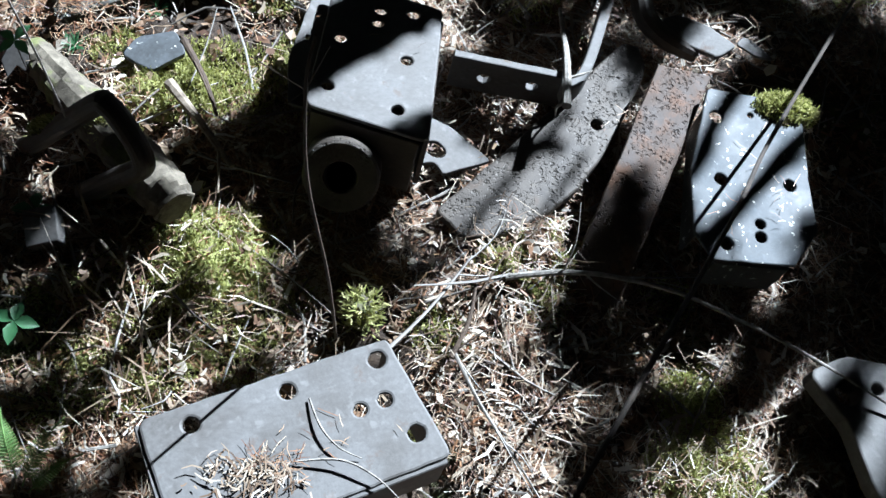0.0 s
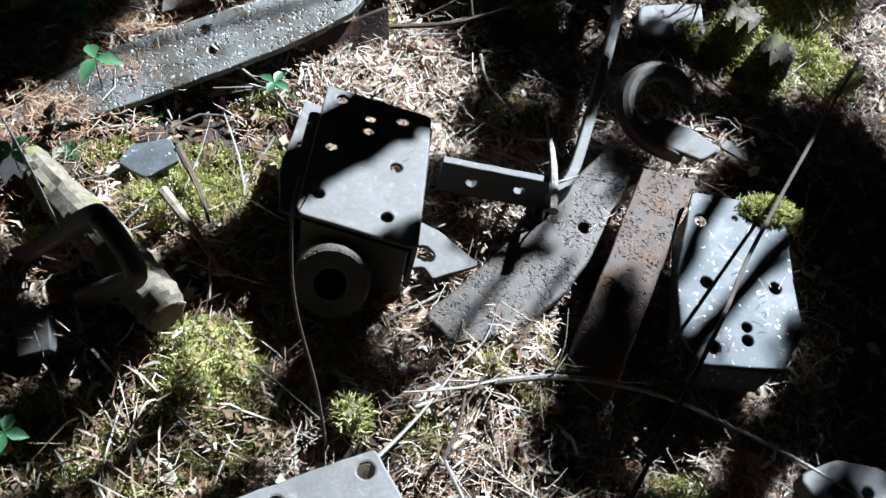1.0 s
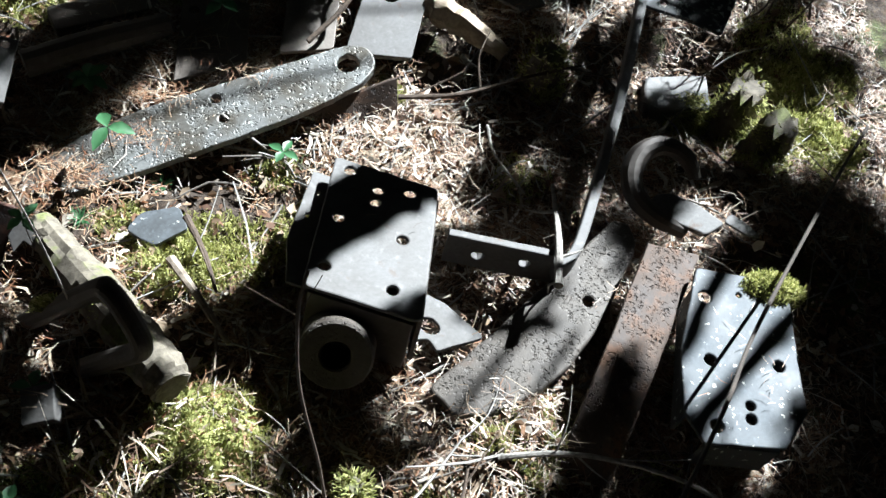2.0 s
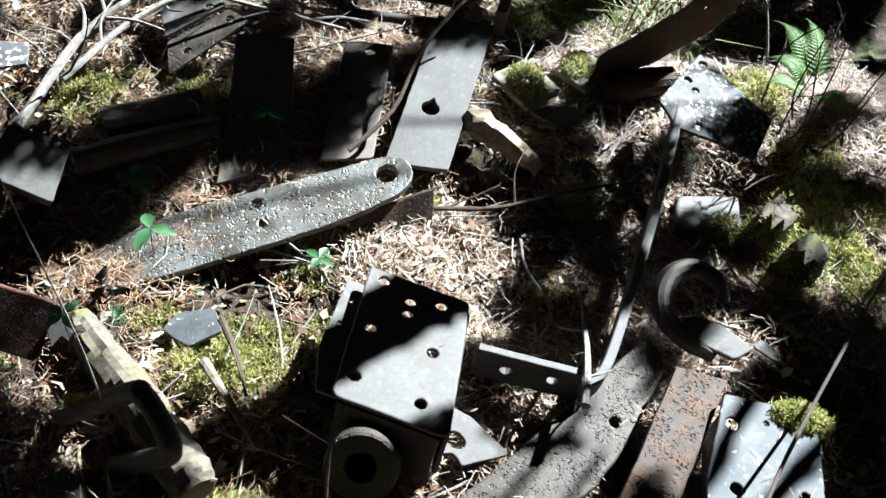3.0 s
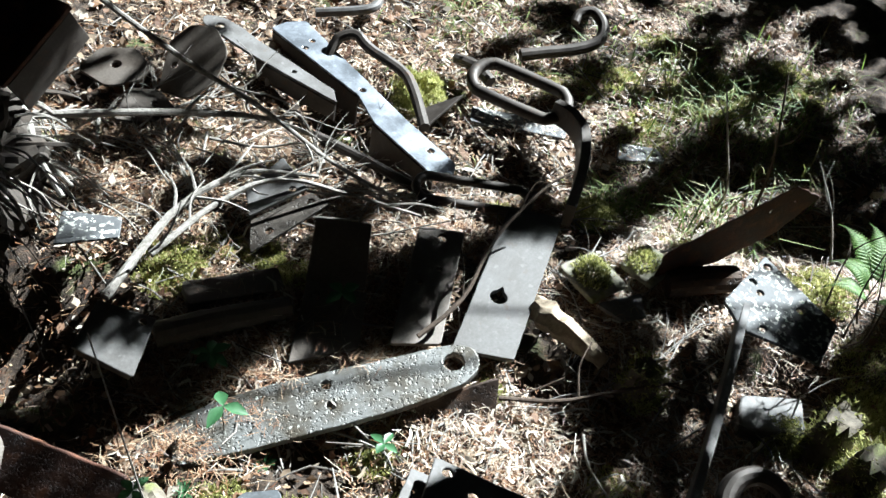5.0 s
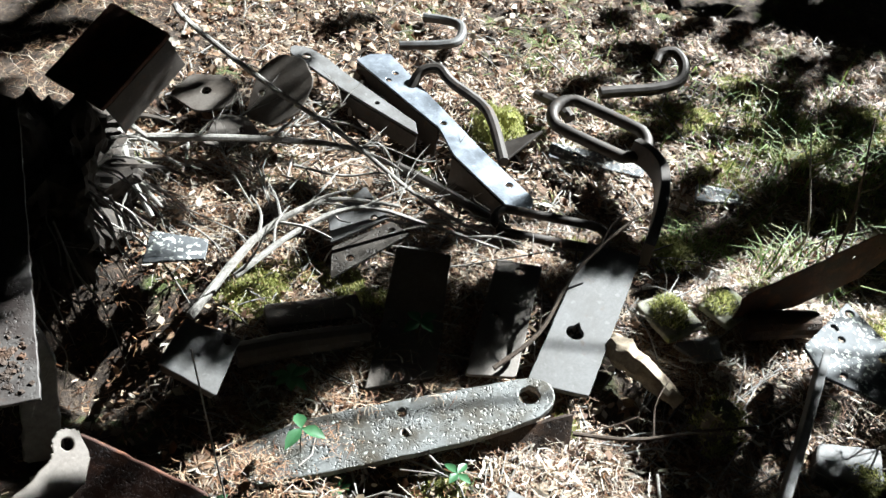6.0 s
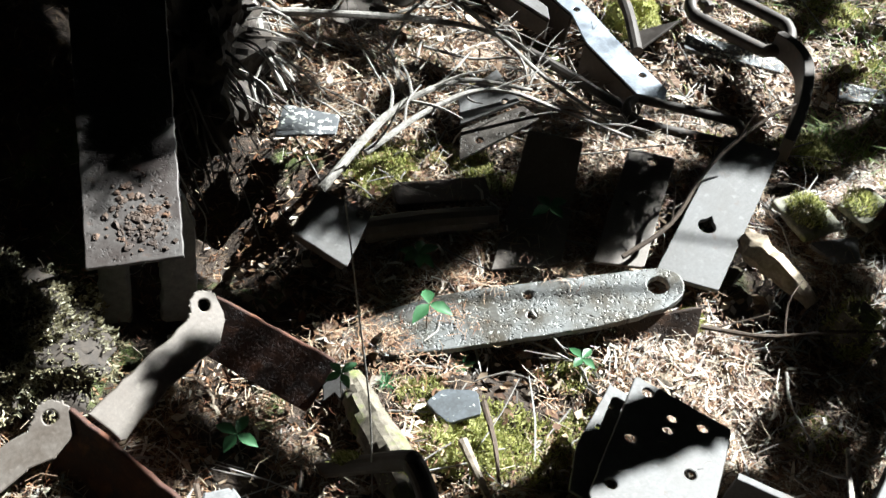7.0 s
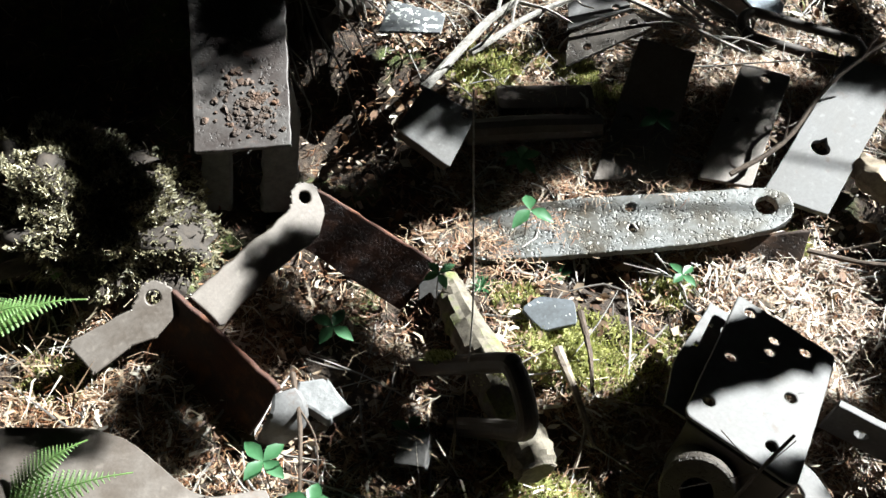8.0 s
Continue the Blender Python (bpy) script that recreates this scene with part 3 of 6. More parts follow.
def bright_channels():
    m = placed((-0.037, 2.290, -0.090), (-0.648, 2.851, -0.090), (-0.091, 2.277, -0.090))
    d = under(m)
    ob = thing("channel_iron", "worn bluish channel iron gleaming in the sun", "metal beam", m)
    part("web", slab(rounded([(0, 0.0), (0.039, -0.042), (0.289, -0.043), (0.395, -0.049), (0.806, -0.071), (0.83, -0.01), (0.823, 0.047), (0.42, 0.012), (0.298, 0.048), (0.031, 0.046)], 0.008),
                     [circle(0.118, -0.015, 0.011), circle(0.433, -0.014, 0.010), circle(0.707, -0.026, 0.009), circle(0.687, 0.014, 0.009)], 0.008, d, 0.002), BRIGHT, ob)
    # flanges coloured dark to stand for the shade beside the bright web
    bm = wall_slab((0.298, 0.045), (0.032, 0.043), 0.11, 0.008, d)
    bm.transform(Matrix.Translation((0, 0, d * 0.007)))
    part("flange", bm, DARKIRON_AND_SHADE, ob)
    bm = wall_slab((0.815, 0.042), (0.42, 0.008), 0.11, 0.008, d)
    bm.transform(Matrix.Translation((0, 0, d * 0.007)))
    part("flange", bm, DARKIRON_AND_SHADE, ob)
    m = placed((-0.405, 2.497, -0.080), (-0.900, 2.764, -0.080), (-0.426, 2.555, -0.080))
    d = under(m)
    ob = thing("channel_iron", "grey rusted channel iron with a rounded end", "metal beam", m)
    part("web", slab(rounded([(0.0, 0.0), (0.30, -0.01), (0.532, 0.0), (0.56, 0.035), (0.52, 0.068), (0.44, 0.072), (0.358, 0.060), (0.044, 0.039)], [0.004, 0.02, 0.03, 0.03, 0.03, 0.02, 0.02, 0.004]), [circle(0.487, 0.030, 0.014), circle(0.180, 0.020, 0.008)], 0.010, d), GREY, ob)
    # this flange has its shade in the colour too, unlike the grey web
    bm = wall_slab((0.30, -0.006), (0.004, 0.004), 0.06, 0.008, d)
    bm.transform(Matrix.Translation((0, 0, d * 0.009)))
    part("flange", bm, DARKIRON_AND_SHADE, ob)


def disc_plates():
    for label, c, tilt, out, hole in (("five-sided brown plate with one hole, on the litter", (-1.020, 2.425, -0.055), (14, -6, 5), [(-0.105, -0.02), (-0.01, -0.075), (0.075, -0.05), (0.10, 0.0), (0.045, 0.07), (-0.06, 0.062)], (0.0, 0.005, 0.014, 14)),
                                      ("tall brown plate with a rounded head, leaning on another", (-0.825, 2.50, -0.045), (32, -8, -8), [(-0.075, -0.10), (0.02, -0.115), (0.085, -0.05), (0.092, 0.05), (0.04, 0.115), (-0.04, 0.115), (-0.088, 0.05)], (-0.05, -0.02, 0.010, 14)),
                                      ("small brown plate under the branches", (-0.90, 2.30, -0.07), (16, 4, 24), [(-0.085, -0.045), (0.0, -0.06), (0.09, -0.02), (0.05, 0.05), (-0.03, 0.06)], (0.03, 0.005, 0.008, 14))):
        tagged(part("brown_plate", slab(rounded(out, 0.02), [circle(*hole)], 0.010, -1, 0.002), BROWN, None, "", 14, Matrix.Translation(c) @ pose(0, 0, 0, *tilt)), label, "metal plate", "brown plates")


def chain_link(name, label, centre, rz, rx, length, width, r, mat):
    pts, n = [], 28
    for k in range(n + 1):
        a = 6.2832 * k / n
        s = (length - width) / 2 * (1 if math.cos(a) > 0 else -1) if abs(math.cos(a)) > 0.05 else 0
        pts.append(Vector((math.cos(a) * width / 2 + s, math.sin(a) * width / 2, 0)))
    bm = tube(pts, r, 12, 0.05, False, 2)
    bmesh.ops.remove_doubles(bm, verts=bm.verts, dist=0.001)
    ob = part(name, bm, mat, None, "", 50, Matrix.Translation(centre) @ pose(0, 0, 0, rx, 0, rz))
    return tagged(ob, label, "chain link", "chain links")


def chain():
    chain_link("chain_link", "long dark iron chain link", (0.105, 2.665, -0.03), -20, 14, 0.30, 0.125, 0.0185, DARKIRON_AND_SHADE)
    chain_link("chain_link", "long dark iron chain link", (0.02, 2.185, -0.045), 4, 14, 0.30, 0.075, 0.0125, DARKIRON_AND_SHADE)
    tagged(part("iron_rod", tube([(-0.430, 2.311, -0.060), (-0.264, 2.244, -0.060), (-0.134, 2.190, -0.070), (-0.052, 2.150, -0.080)], [0.013, 0.014, 0.014, 0.013], 10, 0.05), DARKIRON_AND_SHADE), "rusty brown rod lying against the chain", "metal rod")
    tagged(part("iron_rod", tube([(-0.10, 2.855, -0.09), (-0.03, 2.80, -0.07), (0.02, 2.745, -0.075)], [0.015, 0.022, 0.018], 10, 0.12), DARKIRON_AND_SHADE), "short rusted rod end behind the chain", "metal rod")
    bm = bar_along([(0.215, 2.60, 0.01), (0.268, 2.545, 0.02), (0.299, 2.46, 0.025), (0.293, 2.28, 0.04), (0.262, 2.09, 0.065)], 0.028, 0.07)
    tagged(part("curved_strap", bm, DARKIRON_AND_SHADE), "curved dark iron strap standing on edge", "metal strap")
    bm = tube([(-0.48, 2.74, -0.10), (-0.46, 2.785, -0.06), (-0.41, 2.80, -0.045), (-0.36, 2.765, -0.06), (-0.25, 2.72, -0.085), (-0.20, 2.64, -0.09), (-0.145, 2.49, -0.10)], 0.017, 10, 0.04)
    tagged(part("bent_rod", bm, DARKIRON_AND_SHADE), "bent rusty rod lying among moss", "metal rod")
    bm = tube([(0.10, 2.96, -0.10), (0.168, 2.985, -0.09), (0.27, 3.02, -0.075), (0.34, 3.06, -0.055), (0.350, 3.12, -0.03), (0.315, 3.175, -0.02), (0.27, 3.165, -0.03), (0.258, 3.13, -0.045)], [0.021, 0.02, 0.02, 0.019, 0.018, 0.018, 0.017, 0.015], 12, 0.03)
    tagged(part("iron_hook", bm, DARKIRON_AND_SHADE), "rusty iron hook resting on the litter", "metal hook")
    bm = tube([(-0.57, 2.975, -0.11), (-0.42, 3.01, -0.085), (-0.385, 3.06, -0.08), (-0.41, 3.14, -0.08), (-0.53, 3.165, -0.10)], 0.016, 10, 0.03)
    tagged(part("bent_rod", bm, GREY), "pale bent rod end far off on the litter", "metal rod")
    m = placed((-0.135, 2.50, -0.09), (-0.03, 2.62, -0.04), (-0.16, 2.57, -0.10))
    tagged(part("angle_shard", slab(rounded([(0, 0), (0.15, 0.02), (0.02, 0.09)], 0.004), [], 0.008, under(m)), DARKIRON_AND_SHADE, None, "", 14, m), "dark pointed shard of plate beside the channel iron", "metal scrap")


def mossy_plates():
    for label, o, a, b, w, l, h in (("mossy square steel plate with one hole", (0.251, 1.926, 0.012), (0.336, 1.834, 0.012), (0.333, 1.998, 0.012), 0.128, 0.115, (0.06, 0.07, 0.013)),
                                    ("mossy steel plate with a hole, beside another", (0.404, 1.976, 0.014), (0.474, 1.925, 0.014), (0.470, 2.065, 0.014), 0.095, 0.115, (0.03, 0.06, 0.013))):
        single_plate("mossy_plate", label, o, a, b, rounded(rect(w, l), 0.01), [h], 0.018, MOSSYSTEEL, group="mossy plates", soft=0.004)
    single_plate("scrap_plate", "small grey steel plate at the shade's edge", (0.348, 1.837, 0.0), (0.458, 1.902, 0.0), (0.409, 1.797, 0.0), rounded([(0, 0), (0.128, 0), (0.10, 0.07), (0.035, 0.065)], 0.006), [], 0.010, GREY)
    single_plate("scrap_plate", "grey steel plate mostly under litter", (-0.34, 1.128, -0.014), (-0.255, 1.185, -0.008), (-0.30, 1.10, -0.016), rounded([(0, 0), (0.04, -0.02), (0.105, 0.0), (0.10, 0.05), (0.03, 0.055)], 0.01), [], 0.012, BLUE)
    single_plate("scrap_plate", "pale plate under dead branches in the hollow", (-0.88, 1.66, 0.02), (-0.73, 1.72, 0.03), (-0.84, 1.80, 0.03), rounded([(0, 0), (0.14, 0), (0.15, 0.06), (0.02, 0.10)], 0.006), [], 0.008, LICHEN)
    single_plate("scrap_plate", "worn pale plate on the far litter", (0.43, 2.56, -0.125), (0.58, 2.60, -0.125), (0.42, 2.65, -0.125), rounded([(0, 0), (0.15, 0.0), (0.14, 0.06), (0.02, 0.08)], 0.01), [(0.03, 0.04, 0.010), (0.12, 0.03, 0.012)], 0.012, LICHEN)
    single_plate("scrap_plate", "pale lichened plate with a hole beyond the chain", (-0.02, 2.60, -0.125), (0.27, 2.61, -0.125), (-0.02, 2.68, -0.125), rounded(rect(0.29, 0.075), 0.01), [(0.08, 0.04, 0.010)], 0.012, LICHEN)


def leaning_plate():
    m = placed((-0.915, 0.973, 0.300), (-0.777, 1.052, 0.308), (-1.177, 1.383, 0.42))
    plate = tagged(part("leaning_plate", slab(rounded([(0, 0), (0.160, 0), (0.175, 0.62), (-0.005, 0.62)], 0.004), [], 0.010, under(m), 0.002, 0.0015), FLAKED, None, "", 14, m), "rust-flaked steel plate jutting from the dark root mass", "metal plate")
    rnd = random.Random(8)
    bm = bmesh.new()
    for _ in range(190):
        u, v = rnd.gauss(0.095, 0.026), rnd.gauss(0.080, 0.036)
        if not (0.01 < u < 0.15 and 0.01 < v < 0.2):
            continue
        s = rnd.choice((0.002, 0.003, 0.004, 0.0065))
        made = bmesh.ops.create_icosphere(bm, subdivisions=1, radius=s, matrix=Matrix.Translation((u, v, -under(m) * 0.001)) @ Matrix.Diagonal((1, rnd.uniform(0.6, 1.3), 0.55, 1)))
        for w in made["verts"]:
            w.co += Vector((rnd.uniform(-1, 1), rnd.uniform(-1, 1), rnd.uniform(-1, 1))) * s * 0.25
    part("rust_scale", bm, RUSTY, plate, "dark red-brown flakes of rust scale", 25)["kind"] = "stuff"
    for x, y, a, w in ((-0.985, 1.10, 20, 0.06), (-0.87, 1.16, 35, 0.075)):
        m = pose(x, y, -0.06, 84, 4, a)
        tagged(part("prop_slab", slab(rounded([(-w / 2, 0), (w / 2, 0), (w * 0.45, 0.26), (0, 0.36), (-w * 0.4, 0.25)], 0.01), [], 0.03, -1, 0.004, 0.003), OLDSTONE, None, "", 14, m), "upright grey slab under the rusty plate", "stone", "prop slabs")
    m = placed((-1.23, 1.95, 0.25), (-1.06, 1.87, 0.26), (-1.17, 2.12, 0.34))
    ob = thing("rust_box", "dark rusted box corner jutting from the root mass", "metal box", m)
    d = under(m)
    part("top_plate", slab(rounded(rect(0.20, 0.24), 0.006), [], 0.012, d), RED, ob)
    bm = wall_slab((0.19, 0.01), (0.19, 0.23), 0.10, 0.010, d)
    bm.transform(Matrix.Translation((0, 0, d * 0.012)))
    part("side_plate", bm, DARKIRON_AND_SHADE, ob)


def lug_bracket(label, corner, wall_end, strip_end, lug_hole, height, wid, fall):
    """An L-shaped bracket: a wall on edge, a strip with an ear and a hole."""
    ob = thing("lug_bracket", label, "bracket", group="lug brackets")
    c, w, s = Vector(corner), Vector(wall_end), Vector(strip_end)
    m = placed(c, w, c + Vector(fall))
    length = (w - c).length
    part("wall", slab(rounded([(0, 0), (length, 0), (length - 0.01, height), (0.015, height)], 0.008), [], 0.013, under(m), 0.003, 0.002), RED, ob, "rust-brown wall of the bracket", 14, m)
    inward = (w - c).normalized()
    m = placed(c, s, c + inward * 0.1 + Vector((0, 0, -0.05)))
    length = (s - c).length
    ear = [Vector((0.030 + 0.034 * math.cos(a), 0.004 + 0.034 * math.sin(a))) for a in np.linspace(2.7, 5.9, 8)]
    out = [(-0.004, 0.022)] + ear + [(0.075, 0.0), (length, 0.0), (length - 0.01, wid), (length * 0.55, wid * 0.85), (0.06, wid * 0.95), (0.02, 0.05)]
    part("strip", slab(rounded(out, 0.006), [circle(*lug_hole)], 0.011, under(m), 0.003, 0.0025), BROWN, ob, "bare grey steel strip with an eared hole", 14, m)
    return ob


def brackets():
    lug_bracket("two-legged steel bracket with a rusted wall and an eared hole", (-0.790, 1.165, 0.060), (-0.522, 1.130, 0.020), (-0.885, 0.850, 0.050), (0.030, 0.0, 0.012), 0.118, 0.080, (-0.01, -0.075, -0.08))
    lug_bracket("two-legged rusted bracket holding dark soil, in the shade", (-0.915, 0.840, 0.070), (-0.655, 0.752, 0.050), (-1.022, 0.680, 0.045), (0.032, 0.0, 0.013), 0.135, 0.068, (0.0, -0.065, -0.10))
    lip = tube([(-0.648, 0.758, 0.040), (-0.628, 0.736, 0.020), (-0.632, 0.716, -0.015), (-0.650, 0.700, -0.055)], [0.020, 0.034, 0.036, 0.026], 10, 0.05, True, 6, 0.22)
    tagged(part("curled_plate", lip, GREY), "curled grey plate end at the bracket's foot", "metal scrap")
    m = placed((-0.515, 1.128, 0.015), (-0.535, 1.075, -0.03), (-0.49, 1.105, -0.03))
    tagged(part("torn_tab", slab(rounded([(0, 0), (0.05, -0.008), (0.075, 0.01), (0.05, 0.02), (0.06, 0.045), (0.02, 0.03)], 0.003), [], 0.005, under(m), 0.001), GREY, None, "", 14, m), "torn pale metal tab by the log", "metal scrap")
    m = placed((-0.64, 0.77, -0.01), (-0.545, 0.79, -0.012), (-0.62, 0.83, -0.005))
    tagged(part("grey_stone", slab(rounded([(0, 0), (0.07, -0.02), (0.105, 0.012), (0.05, 0.055), (0.0, 0.04)], 0.008), [], 0.04, under(m), 0.006, 0.002), OLDSTONE, None, "", 14, m), "flat grey stone on the litter", "stone")


def big_grey_plate():
    single_plate("cowl_plate", "broad curved grey steel plate partly under a fern", (-1.06, 0.42, 0.055), (-0.60, 0.56, 0.045), (-1.05, 0.50, 0.055),
                 rounded([(0, -0.12), (0.52, -0.10), (0.50, 0.035), (0.40, -0.005), (0.33, 0.035), (0.27, 0.075), (0.20, 0.09), (0.0, 0.06)], [0.02, 0.02, 0.02, 0.05, 0.05, 0.04, 0.03, 0.02], 6), [], 0.012, BROWN, bend=lambda u, v, w: (u, v, w - 0.5 * max(0, u - 0.3) ** 2), cuts=10)


def handle_and_log():
    bm = tube([(-0.500, 1.150, -0.055), (-0.44, 1.075, -0.035), (-0.33, 0.945, 0.015), (-0.225, 0.815, 0.06), (-0.20, 0.785, 0.065)], [0.026, 0.036, 0.041, 0.040, 0.030], 18, 0.13, True, 8)
    tagged(part("fallen_log", bm, LOGWOOD), "short mossy rotten log on the ground", "log")
    bar = [Vector(p) for p in ((-0.490, 0.954, -0.075), (-0.420, 0.923, 0.035), (-0.296, 0.868, 0.232), (-0.232, 0.798, 0.172), (-0.295, 0.826, 0.074), (-0.365, 0.857, -0.035))]
    line = [bar[0], bar[1]]
    for i in (2, 3):
        p, a, b = bar[i], (bar[i - 1] - bar[i]).normalized(), (bar[i + 1] - bar[i]).normalized()
        line += [p + a * 0.034, p + a * 0.010 + b * 0.010, p + b * 0.034]
    line += bar[4:]
    tagged(part("bent_iron", tube(line, 0.0175, 16, 0.02, True, 8), DARKIRON_AND_SHADE), "bent dark iron U-shaped handle standing beside the log", "metal rod")
    single_plate("scrap_plate", "small grey steel square in the shade by the log", (-0.43, 0.73, 0.005), (-0.375, 0.74, 0.02), (-0.425, 0.785, 0.02), rounded(rect(0.055, 0.06), 0.004), [], 0.03, GREY)


def corner_casting():
    single_plate("notched_plate", "grey steel plate with a large bite and curved edge", (0.814, 0.571, 0.060), (0.945, 0.30, 0.060), (0.90, 0.60, 0.060),
                 rounded([(0.0, 0.0), (0.10, 0.015), (0.20, -0.01), (0.32, 0.0), (0.34, 0.15), (0.05, 0.15), (0.0, 0.08)], 0.02), [(0.055, 0.045, 0.021, 16), (0.07, 0.095, 0.01)], 0.04, GREY, soft=0.004)
    single_plate("foot_plate", "triangular grey plate end with an oval hole", (0.205, 1.015, 0.022), (0.300, 0.950, 0.022), (0.206, 0.932, 0.022), rounded([(-0.05, 0.0), (0.03, -0.016), (0.128, -0.004), (0.078, 0.072), (0.052, 0.062), (0.008, 0.105)], [0.01, 0.01, 0.01, 0.005, 0.01, 0.01]), [(0.038, 0.040, 0.020, 14, 0.015)], 0.010, GREY)


def root_mass():
    bm = bmesh.new()
    bmesh.ops.create_icosphere(bm, subdivisions=5, radius=1)
    for v in bm.verts:
        n = v.co.copy()
        k = 1 + 0.35 * noise.noise(n * 2.1) + 0.18 * noise.noise(n * 6) + 0.09 * noise.noise(n * 17) + 0.05 * noise.noise(n * 40)
        v.co = Vector((n.x * 0.19, n.y * 0.24, n.z * 0.22)) * k
    stump = thing("root_mass", "dark upturned root mass of a fallen tree, hung with rootlets", "tree stump", pose(-1.18, 1.80, 0.02, 0, 0, 20))
    part("soil_clod", bm, STUMPWOOD, stump)
    r = random.Random(5)
    for _ in range(90):
        a, h = r.uniform(-2.2, 1.2), r.uniform(-0.08, 0.2)
        p = Vector((0.20 * math.cos(a), 0.24 * math.sin(a), h))
        d = Vector((math.cos(a), math.sin(a), r.uniform(-0.3, 0.2)))
        pts = [p * 0.8]
        for _ in range(4):
            pts.append(pts[-1] + d * r.uniform(0.02, 0.05))
            d = d + Vector((r.uniform(-0.5, 0.5), r.uniform(-0.5, 0.5), -0.45))
        w = r.choice((0.0014, 0.002, 0.003, 0.003, 0.006))
        part("root", tube(pts, [w * 1.4, w, w, w * 0.8, w * 0.4], 5, 0.1, True, 3), PALETWIG if w < 0.0035 else STUMPWOOD, stump)


def hanging_roots():
    """Bleached roots that reach from the root mass over the pit."""
    rnd = random.Random(9)
    for pts, r in (([(-1.133, 2.026, 0.120), (-1.065, 1.970, 0.110), (-0.991, 1.865, 0.080), (-0.913, 1.799, 0.030)], 0.013),
                   ([(-1.173, 2.004, 0.140), (-1.110, 2.008, 0.130), (-1.048, 2.015, 0.100), (-1.008, 2.054, 0.030)], 0.009),
                   ([(-1.123, 2.069, 0.120), (-1.147, 2.224, 0.100), (-1.154, 2.328, 0.060)], 0.005),
                   ([(-1.049, 1.604, 0.140), (-0.957, 1.514, 0.100), (-0.889, 1.484, 0.050), (-0.801, 1.403, -0.050)], 0.003),
                   ([(-0.900, 1.256, 0.300), (-0.870, 1.241, 0.250), (-0.830, 1.229, 0.200), (-0.826, 1.196, 0.140)], 0.002),
                   ([(-0.996, 1.888, 0.060), (-0.920, 1.843, 0.040), (-0.918, 1.870, 0.000)], 0.006),
                   ([(-1.019, 1.717, 0.120), (-0.968, 1.691, 0.090), (-0.945, 1.676, 0.040)], 0.006)):
        ob = thing("bare_root", "bleached gnarled root reaching out of the root mass", "root", group="bare roots")
        n = len(pts)
        part("limb", tube(pts, [r * (1 - 0.5 * i / (n - 1)) for i in range(n)], 9, 0.22, True, 6), PALETWIG, ob)
        for _ in range(6):
            p = Vector(pts[rnd.randint(0, n - 2)]).lerp(Vector(pts[-1]), rnd.random() * 0.6)
            d = Vector((rnd.gauss(0, 0.03), rnd.gauss(0, 0.03), -abs(rnd.gauss(0.03, 0.03))))
            part("rootlet", tube([p, p + d + Vector((rnd.gauss(0, 0.01), rnd.gauss(0, 0.01), 0)), p + d * 2.1], [r * 0.25, r * 0.2, r * 0.08], 5, 0.15, True, 4), PALETWIG, ob)


channel_box()
hub_box()
perforated_plate()
curved_blade()
rusty_bar()
strap_iron()
hooked_tongue()
moss_block()
lichen_plate()
rust_sheet()
long_link_bar()
keyhole_bar()
bent_plate()
dark_plate()
corner_plate()
old_log()
small_angle_plate()
bright_channels()
disc_plates()
chain()
mossy_plates()
leaning_plate()
brackets()
big_grey_plate()
handle_and_log()
corner_casting()
root_mass()
hanging_roots()


# ---- litter, moss and plants ----
def loose(name, verts, faces, mat, label, category):
    me = bpy.data.meshes.new(name)
    me.from_pydata(verts, [], faces)
    me.materials.append(mat)
    return tagged(new(name, me), label, category, kind="stuff")


def ribbon(verts, faces, p, d, length, width, up, curl=0.15):
    """A narrow blade of two quads from p along d, slightly curled."""
    side = d.cross(up)
    if side.length < 1e-4:
        side = Vector((1, 0, 0))
    side = side.normalized() * width / 2
    n = len(verts)
    bow = side.normalized() * length * random.uniform(-curl, curl)
    a, b, c = p, p + d * length * 0.5 + bow, p + d * length
    verts += [a - side, a + side, b - side, b + side, c - side * 0.6, c + side * 0.6]
    faces += [(n, n + 1, n + 3, n + 2), (n + 2, n + 3, n + 5, n + 4)]


